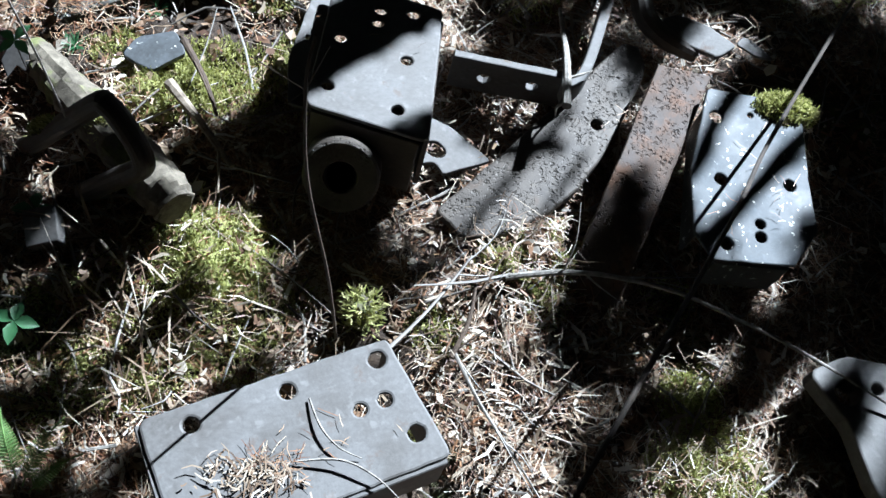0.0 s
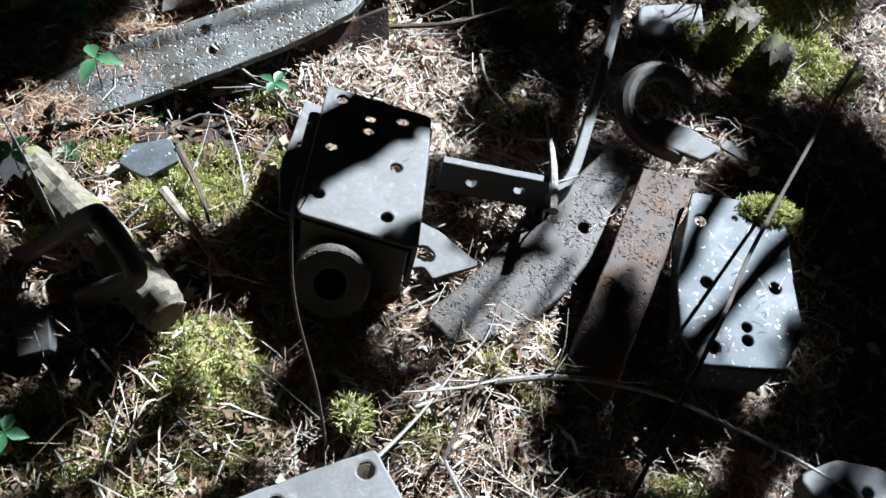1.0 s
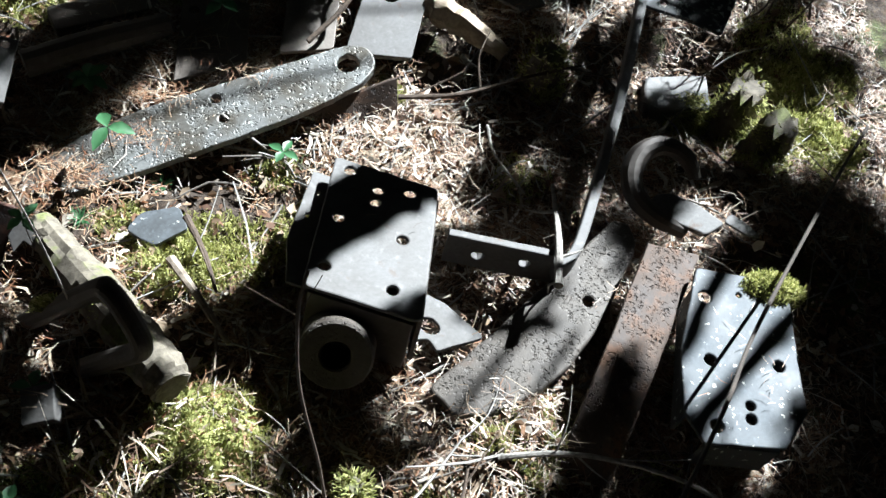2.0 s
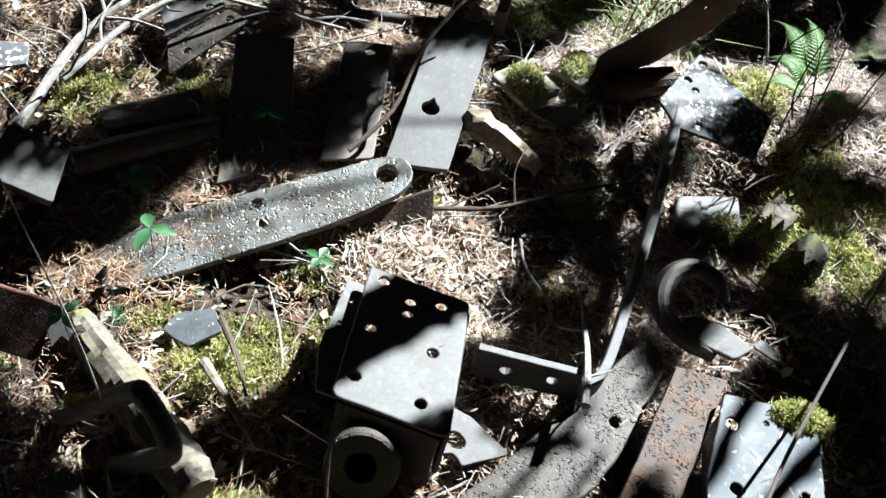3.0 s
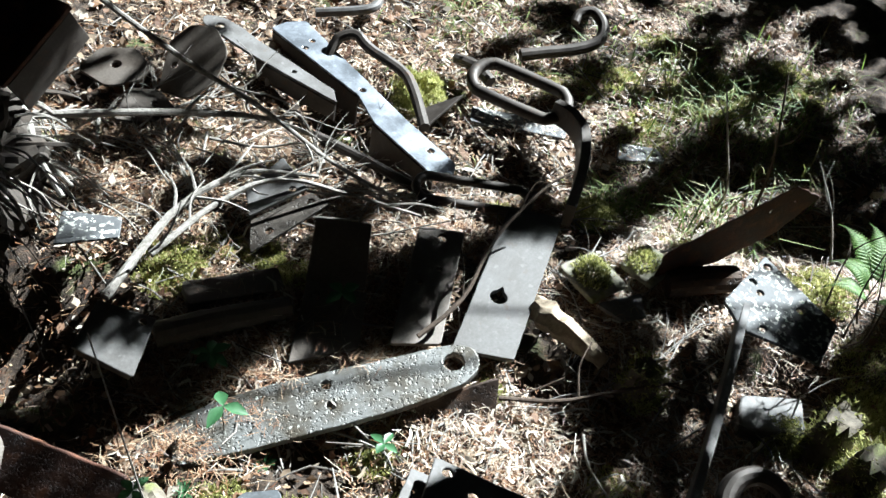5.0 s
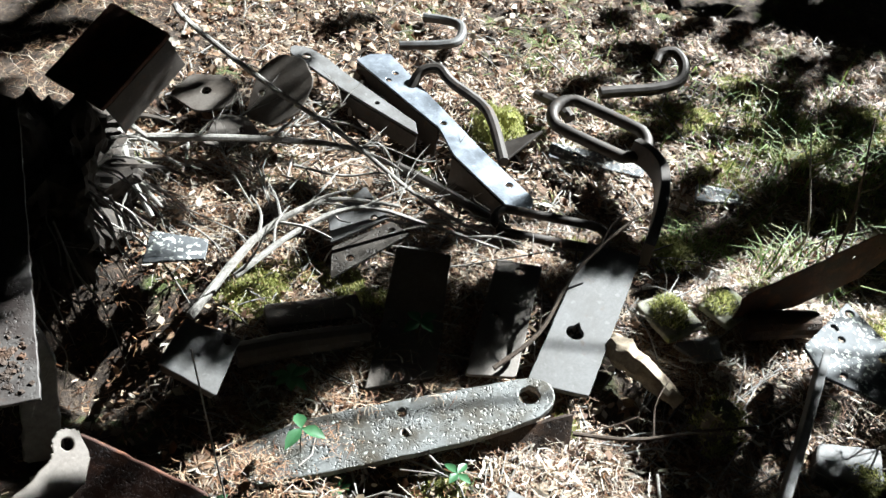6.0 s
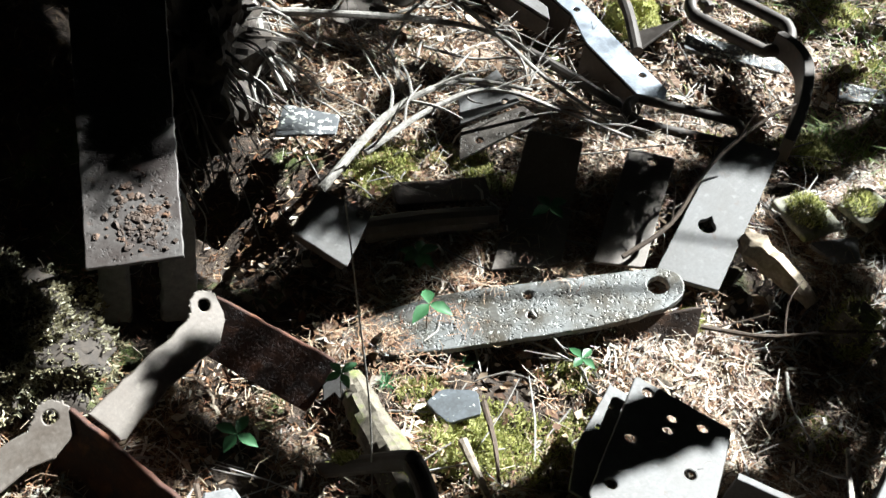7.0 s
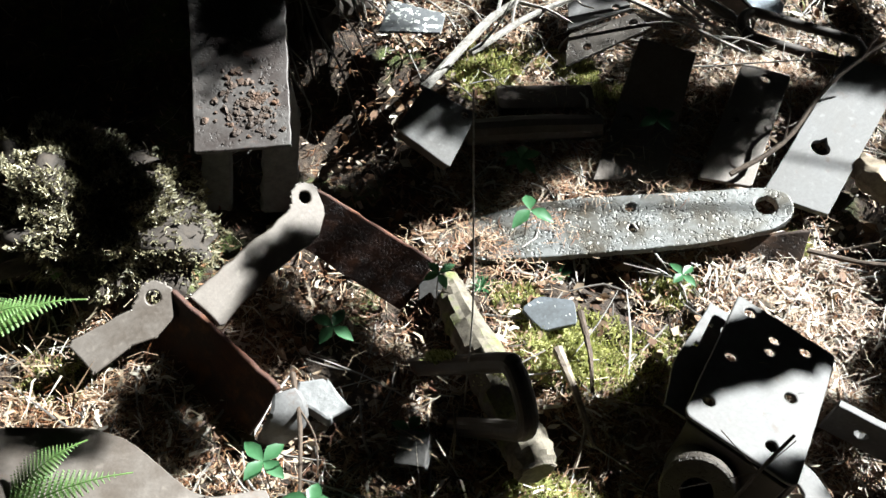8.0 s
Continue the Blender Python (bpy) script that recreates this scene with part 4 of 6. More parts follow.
MOSS_BEDS = [(-0.14, 0.755, 0.12, 0.022), (-0.21, 0.65, 0.10, 0.012), (-0.25, 1.09, 0.10, 0.015), (-0.17, 1.13, 0.07, 0.01), (0.66, 0.42, 0.11, 0.02), (0.64, 0.55, 0.06, 0.02), (-0.63, 1.73, 0.09, 0.02), (-0.44, 1.81, 0.06, 0.02),
             (-0.36, 1.78, 0.05, 0.015), (0.13, 1.56, 0.04, 0.02), (0.36, 2.30, 0.09, 0.05), (-0.19, 2.71, 0.10, 0.075), (1.02, 1.72, 0.10, 0.02), (0.96, 1.50, 0.07, 0.02), (0.92, 1.60, 0.05, 0.02), (0.47, 1.60, 0.05, 0.03),
             (0.33, 0.77, 0.05, 0.0), (0.40, 0.70, 0.05, 0.0), (0.95, 2.10, 0.10, 0.02), (0.4, 3.0, 0.12, 0.01), (0.75, 3.05, 0.16, 0.0), (-0.28, 0.92, 0.04, 0.0), (0.10, 0.655, 0.025, 0.03), (-0.30, 0.54, 0.07, 0.0), (0.52, 2.75, 0.10, 0.0), (-0.34, 0.58, 0.06, 0.0), (-0.24, 0.53, 0.05, 0.0), (-0.12, 0.62, 0.05, 0.0), (-0.33, 0.70, 0.05, 0.0), (0.0, 0.69, 0.035, 0.0), (-0.36, 1.17, 0.05, 0.0), (-0.20, 1.05, 0.06, 0.01),
             (0.20, 0.45, 0.04, 0.0), (0.72, 0.36, 0.08, 0.01), (1.08, 1.60, 0.08, 0.02), (0.62, 2.95, 0.1, 0.0), (0.2, 2.9, 0.07, 0.0), (0.95, 2.75, 0.12, 0.0), (-0.5, 2.15, 0.06, 0.0), (0.62, 3.25, 0.12, 0.0), (1.05, 3.2, 0.14, 0.0), (-0.55, 1.83, 0.06, 0.01), (-1.2, 0.92, 0.10, 0.01), (-1.05, 0.66, 0.07, 0.0), (-0.10, 1.10, 0.10, 0.012), (-0.02, 1.20, 0.06, 0.0), (-0.07, 0.55, 0.06, 0.0), (0.22, 0.64, 0.05, 0.0), (-0.42, 0.62, 0.07, 0.0), (-0.38, 0.46, 0.06, 0.0), (0.46, 0.76, 0.05, 0.0), (0.62, 0.72, 0.05, 0.0), (0.40, 1.34, 0.06, 0.0), (-0.10, 1.32, 0.05, 0.0), (0.62, 2.22, 0.09, 0.0), (0.12, 2.2, 0.06, 0.0), (1.05, 1.86, 0.10, 0.01), (1.13, 1.74, 0.10, 0.02), (1.12, 1.54, 0.09, 0.02), (0.98, 2.18, 0.08, 0.02), (-0.05, 0.64, 0.05, 0.0), (-0.19, 0.56, 0.05, 0.0), (0.44, 0.83, 0.04, 0.0)]


def open_floor(x, y):
    """How thick the litter lies, from 0 to 1: patchy, thin on moss, none in the root pit."""
    if (-1.2 < x < -0.62 and 1.2 < y < 1.72) or (x < -0.9 and 0.85 < y < 1.75) or (x < -1.1 and y < 2.3):
        return -0.17
    k = 0.5 + 1.1 * noise.noise(Vector((x * 3.1, y * 3.1, 7.7))) + 0.6 * noise.noise(Vector((x * 9, y * 9, 3.3)))
    if y > 2.3 or (x < -0.35 and y > 1.75):
        k = k * 0.42 - 0.09
    if x > 0.72 and 1.15 < y < 2.05 or x > 0.92 and y < 1.4:
        k = k * 0.45 - 0.1
    if x < -0.05 and y < 0.8:
        k = k * 0.6 - 0.05
    for cx, cy, r, h in MOSS_BEDS:
        if (x - cx) ** 2 + (y - cy) ** 2 < r * r * 0.8:
            return k * 0.35 - 0.12
    return k


def needle_litter():
    rnd = random.Random(11)
    for name, count, lengths, width, mat, label in (("needle_litter", 120000, (0.012, 0.042), 0.0010, BROWNLITTER, "dry rust-brown and tan needles over the ground"),
                                                    ("straw_litter", 21000, (0.02, 0.085), 0.0012, LITTER, "bleached grass straw and thin dead twigs on the ground")):
        verts, faces = [], []
        while len(faces) < count * 2:
            x, y = rnd.uniform(-1.75, 1.3), rnd.uniform(0.15, 3.7)
            if y > 2.3 and rnd.random() < 0.35:
                continue
            k = open_floor(x, y) + 0.22
            if mat is LITTER:
                k = k * (1.3 if y < 0.95 and x > -0.05 else 0.75) + (0.25 if y < 0.95 and x > 0 else 0)
            if rnd.random() > k:
                continue
            a = rnd.uniform(0, 6.2832)
            d = Vector((math.cos(a), math.sin(a), rnd.gauss(0, 0.24))).normalized()
            L = rnd.uniform(*lengths)
            z = ground_z(x, y) + abs(rnd.gauss(0, 0.014 if mat is BROWNLITTER else 0.019)) + 0.003
            ribbon(verts, faces, Vector((x, y, z)) - d * L * 0.4, d, L, width * rnd.uniform(0.6, 1.5), Vector((rnd.uniform(-0.4, 0.4), rnd.uniform(-0.4, 0.4), 1)), 0.15 if mat is BROWNLITTER else 0.28)
        loose(name, verts, faces, mat, label, "litter")


def crumbs():
    """Short broken needles, scales and crumbs of bark that fill the litter."""
    rnd = random.Random(14)
    verts, faces = [], []
    while len(faces) < 55000:
        x, y = rnd.uniform(-1.3, 1.3), rnd.uniform(0.2, 3.5)
        if rnd.random() > open_floor(x, y) + 0.3:
            continue
        a, l, w = rnd.uniform(0, 6.2832), rnd.uniform(0.003, 0.009), rnd.uniform(0.0009, 0.0024)
        p = Vector((x, y, ground_z(x, y) + abs(rnd.gauss(0, 0.008)) + 0.004))
        d = Vector((math.cos(a), math.sin(a), rnd.gauss(0, 0.35))) * l
        s = Vector((-math.sin(a), math.cos(a), rnd.gauss(0, 0.5))) * w
        n = len(verts)
        verts += [p - d - s, p + d - s * 0.7, p + d + s, p - d + s * 0.8]
        faces.append((n, n + 1, n + 2, n + 3))
    loose("litter_crumbs", verts, faces, BROWNLITTER, "crumbs of bark and broken needles on the ground", "litter")


def chips():
    """Bark flakes and leaf fragments."""
    rnd = random.Random(12)
    verts, faces = [], []
    for _ in range(15000):
        x, y = rnd.uniform(-1.3, 1.3), rnd.uniform(0.2, 3.7)
        if x < -0.9 and y < 1.9:
            continue
        s = rnd.choice((0.004, 0.006, 0.008, 0.011, 0.016)) * (1.3 if y > 2.3 else 1.0)
        c = Vector((x, y, ground_z(x, y) + rnd.uniform(0.004, 0.02)))
        r = Euler((rnd.gauss(0, 0.5), rnd.gauss(0, 0.5), rnd.uniform(0, 6.28))).to_matrix()
        n = len(verts)
        k = rnd.randint(4, 6)
        verts += [c + r @ Vector((math.cos(6.2832 * i / k) * s * rnd.uniform(0.6, 1.3), math.sin(6.2832 * i / k) * s * rnd.uniform(0.4, 0.8), rnd.uniform(-0.15, 0.15) * s)) for i in range(k)]
        faces.append(tuple(range(n, n + k)))
    loose("leaf_fragments", verts, faces, DRYLEAF, "brown leaf fragments and bark flakes on the ground", "litter")


def bleached_chips():
    """Broad bleached blades, husks and slivers of wood that catch the sun."""
    rnd = random.Random(15)
    verts, faces = [], []
    while len(faces) < 17000:
        x, y = rnd.uniform(-1.1, 1.0), rnd.uniform(0.25, 3.3)
        if rnd.random() > open_floor(x, y) * 0.8 + 0.08:
            continue
        a, w = rnd.uniform(0, 6.2832), rnd.choice((0.0025, 0.0035, 0.005, 0.007))
        d = Vector((math.cos(a), math.sin(a), rnd.gauss(0, 0.25))).normalized()
        ribbon(verts, faces, Vector((x, y, ground_z(x, y) + rnd.uniform(0.010, 0.026))), d, rnd.uniform(0.012, 0.05), w, Vector((rnd.gauss(0, 0.4), rnd.gauss(0, 0.4), 1)), 0.2)
    loose("bleached_chips", verts, faces, BLEACHED, "bleached slivers of wood and dry blades on the litter", "litter")


def stick_litter():
    rnd = random.Random(13)
    bm = bmesh.new()
    for _ in range(1300):
        x, y = rnd.uniform(-1.2, 1.2), rnd.uniform(0.2, 3.3)
        if x < -0.62 and 0.9 < y < 1.75:
            continue
        a = rnd.uniform(0, 6.28)
        L = rnd.uniform(0.05, 0.2)
        p = Vector((x, y, ground_z(x, y) + 0.010))
        d = Vector((math.cos(a), math.sin(a), rnd.gauss(0, 0.1)))
        q = p + d * L * 0.5 + Vector((rnd.gauss(0, 0.008), rnd.gauss(0, 0.008), 0.004))
        e = p + d * L
        e.z = max(e.z, ground_z(e.x, e.y) + 0.006)
        w = rnd.uniform(0.0012, 0.0032)
        tube([p, q, e], [w, w * 0.9, w * 0.5], 5, 0.15, True, 2, 1.0, bm)
    tagged(part("twig_litter", bm, TWIG, None, "", 60), "scattered grey dead twigs on the ground", "twigs", kind="stuff")
    bm = bmesh.new()
    for _ in range(420):
        x, y = rnd.uniform(-0.9, 0.85), rnd.uniform(0.3, 2.6)
        if open_floor(x, y) < 0.15:
            continue
        a, L, w = rnd.uniform(0, 6.28), rnd.uniform(0.05, 0.16), rnd.uniform(0.0014, 0.0034)
        d = Vector((math.cos(a), math.sin(a), 0))
        p, e = Vector((x, y, 0)), Vector((x, y, 0)) + d * L
        q = (p + e) / 2 + Vector((rnd.gauss(0, 0.01), rnd.gauss(0, 0.01), 0))
        for v in (p, q, e):
            v.z = ground_z(v.x, v.y) + 0.016 + rnd.uniform(0, 0.01)
        tube([p, q, e], [w, w * 0.9, w * 0.6], 5, 0.15, True, 2, 1.0, bm)
    tagged(part("pale_twig_litter", bm, PALETWIG, None, "", 60), "bleached broken twigs lying on the litter", "twigs", kind="stuff")


def moss():
    rnd = random.Random(21)
    for k, (cx, cy, r, h) in enumerate(MOSS_BEDS):
        verts, faces = [], []
        for _ in range(int(170000 * r * r) + 250):
            a, q = rnd.uniform(0, 6.2832), math.sqrt(rnd.random())
            q *= 1 + 0.35 * noise.noise(Vector((math.cos(a) * 1.5 + k * 3.1, math.sin(a) * 1.5, 2)))
            x, y = cx + math.cos(a) * q * r, cy + math.sin(a) * q * r
            z = ground_z(x, y) + h * max(0, 1 - q * q) * (0.75 + 0.8 * noise.noise(Vector((x * 28, y * 28, k)))) + 0.007
            t = rnd.uniform(0.5, 1)
            d = Vector((rnd.gauss(0, 0.55), rnd.gauss(0, 0.55), 1)).normalized()
            ribbon(verts, faces, Vector((x, y, z - 0.004)), d, 0.015 * t, 0.0032 * t, Vector((rnd.uniform(-1, 1), rnd.uniform(-1, 1), 0.3)), 0.3)
        if h > 0.012:
            n, m = len(verts), 18
            for j in range(5):
                for i in range(m):
                    q, a = j / 4, 6.2832 * i / m
                    x, y = cx + math.cos(a) * q * r, cy + math.sin(a) * q * r
                    verts.append(Vector((x, y, ground_z(x, y) + h * (1 - q * q) * (0.6 + 0.8 * noise.noise(Vector((x * 28, y * 28, k)))) - (0.006 if j == 4 else 0))))
            for j in range(4):
                for i in range(m):
                    faces.append((n + j * m + i, n + j * m + (i + 1) % m, n + (j + 1) * m + (i + 1) % m, n + (j + 1) * m + i))
        tagged(loose("moss_cushion", verts, faces, MOSS, "yellow-green moss cushion on the forest floor", "moss"), group="moss cushions")


def pale_mound():
    """A low bank of roots grown over with dry moss."""
    rnd = random.Random(27)
    c, size = Vector((-1.175, 0.940, 0.015)), Vector((0.23, 0.16, 0.125))
    bank = thing("moss_mound", "pale dry moss and lichen over a clod of roots", "moss", Matrix.Translation(c))
    def skin(n):
        k = 1 + 0.35 * noise.noise(n * 2.2) + 0.22 * noise.noise(n * 5.5) + 0.10 * noise.noise(n * 13)
        return Vector((n.x * size.x, n.y * size.y, n.z * size.z)) * k
    bm = bmesh.new()
    bmesh.ops.create_icosphere(bm, subdivisions=5, radius=1)
    for v in bm.verts:
        v.co = skin(v.co.copy()) * 0.97
    part("root_clod", bm, STUMPWOOD, bank, "dark clod of soil and roots", 60)
    verts, faces = [], []
    for _ in range(22000):
        n = Vector((rnd.gauss(0, 1), rnd.gauss(0, 1), rnd.gauss(0.5, 1))).normalized()
        if n.z < -0.15 or noise.noise(n * 4.2 + Vector((3, 1, 8))) < -0.22:
            continue
        d = (n + Vector((rnd.gauss(0, 0.7), rnd.gauss(0, 0.7), rnd.gauss(0, 0.5)))).normalized()
        t = rnd.uniform(0.5, 1.2)
        ribbon(verts, faces, skin(n), d, 0.011 * t, 0.0036 * t, Vector((rnd.uniform(-1, 1), rnd.uniform(-1, 1), 0.3)), 0.5)
    me = bpy.data.meshes.new("moss_cover")
    me.from_pydata(verts, [], faces)
    me.materials.append(PALEMOSS)
    new("moss_cover", me).parent = bank


def moss_on(name, label, m, outline_r, count, drop=0.0):
    """A tuft of moss clinging to a surface: m places its plane, outline_r gives half sizes."""
    rnd = random.Random(len(name) + count)
    verts, faces = [], []
    for _ in range(count):
        a, q = rnd.uniform(0, 6.2832), math.sqrt(rnd.random()) * rnd.uniform(0.75, 1.15)
        p = Vector((math.cos(a) * q * outline_r[0], math.sin(a) * q * outline_r[1], 0.012 * (1 - q * q) - drop * q))
        d = Vector((rnd.gauss(0, 0.5), rnd.gauss(0, 0.5), 1)).normalized()
        t = rnd.uniform(0.5, 1.0)
        ribbon(verts, faces, p, d, 0.014 * t, 0.003 * t, Vector((rnd.uniform(-1, 1), rnd.uniform(-1, 1), 0.3)), 0.3)
    ob = loose(name, verts, faces, MOSS, label, "moss")
    ob.matrix_basis = m


def dead_branch(label, points, r, twigs=3, mat=None, seed=0, droop=0.2):
    """A dead branch with side twigs, its ends on the ground or on other things."""
    rnd = random.Random(seed)
    ob = thing("dead_branch", label, "branch")
    n = len(points)
    part("limb", tube(points, [r * (1 - 0.6 * i / (n - 1)) for i in range(n)], 8, 0.17, True, 5), mat or PALETWIG, ob)
    for _ in range(twigs):
        i = rnd.randint(0, n - 2)
        p = Vector(points[i]).lerp(Vector(points[i + 1]), rnd.random())
        along = (Vector(points[i + 1]) - Vector(points[i])).normalized()
        d = (along + Vector((rnd.uniform(-1, 1), rnd.uniform(-1, 1), rnd.uniform(-0.1, 0.4)))).normalized()
        L = rnd.uniform(0.05, 0.16)
        q = p + d * L * 0.5
        e = q + (d + Vector((rnd.uniform(-0.5, 0.5), rnd.uniform(-0.5, 0.5), -droop))).normalized() * L * 0.5
        part("twig", tube([p, q, e], [r * 0.4, r * 0.3, r * 0.15], 5, 0.1, True, 4), mat or PALETWIG, ob)
    return ob


def branches():
    G = ground_z
    pale = "bleached dead branch lying over the litter"
    dead_branch(pale, [(-0.72, 1.54, 0.02), (-0.655, 1.777, 0.06), (-0.58, 1.88, 0.09), (-0.501, 1.95, 0.09), (-0.36, 2.00, 0.07)], 0.011, 6, seed=1)
    dead_branch(pale, [(-0.66, 1.66, 0.05), (-0.56, 1.83, 0.08), (-0.44, 1.93, 0.10), (-0.28, 1.97, 0.06), (-0.10, 1.99, 0.02)], 0.008, 5, seed=2)
    dead_branch("straight pale dead branch across the brush", [(-1.07, 2.02, 0.06), (-0.80, 2.12, 0.065), (-0.56, 2.20, 0.05), (-0.42, 2.23, 0.0)], 0.0115, 4, seed=3)
    dead_branch("long grey dead branch slanting over the plates", [(-1.20, 2.66, 0.05), (-1.119, 2.56, 0.07), (-0.787, 2.32, 0.09), (-0.55, 2.20, 0.08), (-0.35, 2.10, 0.04), (-0.18, 2.06, 0.0)], 0.0095, 9, seed=4)
    for k in range(40):
        rnd = random.Random(100 + k)
        x, y, a = rnd.uniform(-1.05, -0.35), rnd.uniform(1.80, 2.5), rnd.gauss(0.1, 1.0)
        L = rnd.uniform(0.15, 0.5)
        z0 = G(x, y) + rnd.uniform(0.01, 0.06)
        pts = [(x, y, z0)]
        for i in range(3):
            a += rnd.gauss(0, 0.32)
            x, y = x + math.cos(a) * L / 3, y + math.sin(a) * L / 3
            pts.append((x, y, max(G(x, y) + 0.006, z0 + rnd.uniform(-0.02, 0.02) * (i + 1))))
        dead_branch("thin dead branch in the brush pile", pts, rnd.choice((0.0018, 0.0024, 0.003, 0.0046)), 5, seed=200 + k)
    dead_branch("thin bent twig arching over the pitted bar", [(-0.255, 1.447, -0.004), (-0.20, 1.405, 0.004), (-0.14, 1.362, -0.005), (-0.061, 1.320, -0.03)], 0.004, 2, seed=5)
    dead_branch("dark twig resting on the ground in sun", [(0.144, 1.502, 0.0), (0.27, 1.51, 0.02), (0.40, 1.56, 0.035), (0.525, 1.605, 0.045)], 0.006, 3, DARKSTEM, 6)
    dead_branch("pale stub of branch leaning against the blade", [(0.425, 1.007, 0.118), (0.436, 1.11, 0.10), (0.445, 1.21, 0.06), (0.453, 1.30, 0.02)], 0.0085, 3, seed=7)
    dead_branch("long arching twig over the shaded bar", [(0.33, 0.720, 0.03), (0.42, 0.722, 0.06), (0.509, 0.708, 0.08), (0.60, 0.682, 0.092), (0.684, 0.644, 0.095), (0.80, 0.59, 0.09), (0.97, 0.50, 0.07)], 0.0055, 4, seed=8)
    dead_branch("short peeling stick on the moss", [(-0.247, 1.052, 0.02), (-0.19, 0.98, 0.025), (-0.126, 0.895, 0.02)], 0.0105, 1, PEELING, 9)
    dead_branch("short dark stick on the moss", [(-0.233, 1.145, 0.02), (-0.19, 1.07, 0.02), (-0.161, 1.0, 0.01)], 0.007, 1, DARKSTEM, 10)
    dead_branch("grey twig pointing to the box", [(0.135, 0.575, 0.04), (0.205, 0.655, 0.035), (0.275, 0.755, 0.03)], 0.0042, 2, TWIG, 11)
    dead_branch("long thin twig on pale litter", [(0.245, 0.59, 0.02), (0.285, 0.50, 0.03), (0.34, 0.42, 0.02), (0.375, 0.36, 0.02)], 0.0034, 3, TWIG, 12)
    dead_branch("dark twig on the litter", [(0.24, 0.58, 0.02), (0.268, 0.64, 0.03), (0.285, 0.73, 0.03)], 0.005, 2, DARKSTEM, 13)
    dead_branch("thin stick beside the rusted bracket", [(-0.655, 0.80, 0.03), (-0.60, 0.72, 0.02), (-0.53, 0.58, 0.0)], 0.006, 1, DARKSTEM, 14)
    dead_branch("thin grey twig in front of the strap", [(0.33, 1.45, 0.0), (0.34, 1.36, 0.02), (0.40, 1.28, 0.01)], 0.004, 3, seed=15)
    dead_branch("dark twig across the keyhole bar", [(-0.05, 1.60, 0.03), (0.03, 1.70, 0.07), (0.08, 1.85, 0.13), (0.17, 1.99, 0.18), (0.23, 2.05, 0.20)], 0.006, 3, DARKSTEM, 16)
    dead_branch("bleached dead stem standing in the grass", [(0.70, 2.40, -0.12), (0.70, 2.36, 0.0), (0.655, 2.38, 0.14), (0.61, 2.43, 0.27)], 0.0045, 3, seed=17)
    dead_branch("dark dead stem standing in the grass", [(0.79, 2.35, -0.12), (0.79, 2.38, 0.1), (0.75, 2.46, 0.34)], 0.0055, 4, DARKSTEM, 18)
    dead_branch("bleached thin stem leaning over the sheet", [(0.95, 2.12, 0.02), (0.92, 2.20, 0.12), (0.87, 2.30, 0.2)], 0.0035, 2, seed=19)
    for k in range(7):
        rnd = random.Random(300 + k)
        x, y = rnd.uniform(0.92, 1.12), rnd.uniform(1.75, 2.0)
        dead_branch("reddish dry shrub stem", [(x, y, 0.0), (x + rnd.gauss(0, 0.03), y + rnd.gauss(0, 0.03), 0.10), (x + rnd.gauss(0.02, 0.05), y + rnd.gauss(0.05, 0.04), 0.22)], 0.003, 3, DARKSTEM, 310 + k)
    for k in range(14):
        rnd = random.Random(400 + k)
        x, y = rnd.uniform(0.25, 0.55), rnd.uniform(1.4, 1.9)
        a = rnd.gauss(0.95, 0.35)
        dead_branch("thin dark dead twig in the shade", [(x, y, G(x, y) + 0.012), (x + 0.1 * math.cos(a), y + 0.1 * math.sin(a), G(x, y) + 0.04), (x + 0.2 * math.cos(a), y + 0.2 * math.sin(a), G(x, y) + 0.03)], 0.003, 3, TWIG, 410 + k)


def upright_stems():
    for label, pts, r in (("thin bare brown sapling stem with small side twigs", [(0.06, 0.61, 0.0), (0.035, 0.60, 0.25), (0.0, 0.585, 0.52), (-0.008, 0.566, 0.725), (-0.002, 0.572, 0.80)], 0.0028),
                          ("slender leaning sapling stem", [(1.20, 1.58, -0.02), (1.05, 1.37, 0.05), (0.70, 0.87, 0.28), (0.48, 0.56, 0.55), (0.222, 0.190, 0.75)], 0.0042),
                          ("thin pale upright stalk", [(-0.363, 0.897, -0.04), (-0.38, 0.88, 0.3), (-0.405, 0.855, 0.6), (-0.423, 0.838, 0.805)], 0.0018)):
        ob = thing("sapling", label, "sapling")
        # the thick leaning stem gets a darker material, its shade put into the colour
        part("stem", tube(pts, [r * (1 - 0.4 * i / (len(pts) - 1)) for i in range(len(pts))], 7, 0.08, True, 6), (STUMPWOOD if r > 0.004 else DARKSTEM) if r > 0.002 else PALETWIG, ob)
        if r < 0.004 and r > 0.002:
            p = Vector(pts[3])
            for d in ((-0.05, 0.01, 0.03), (0.02, 0.03, 0.03), (-0.06, -0.02, -0.06)):
                part("twig", tube([p, p + Vector(d) * 0.5, p + Vector(d)], 0.0006, 5, 0.1, True, 3), DARKSTEM, ob)


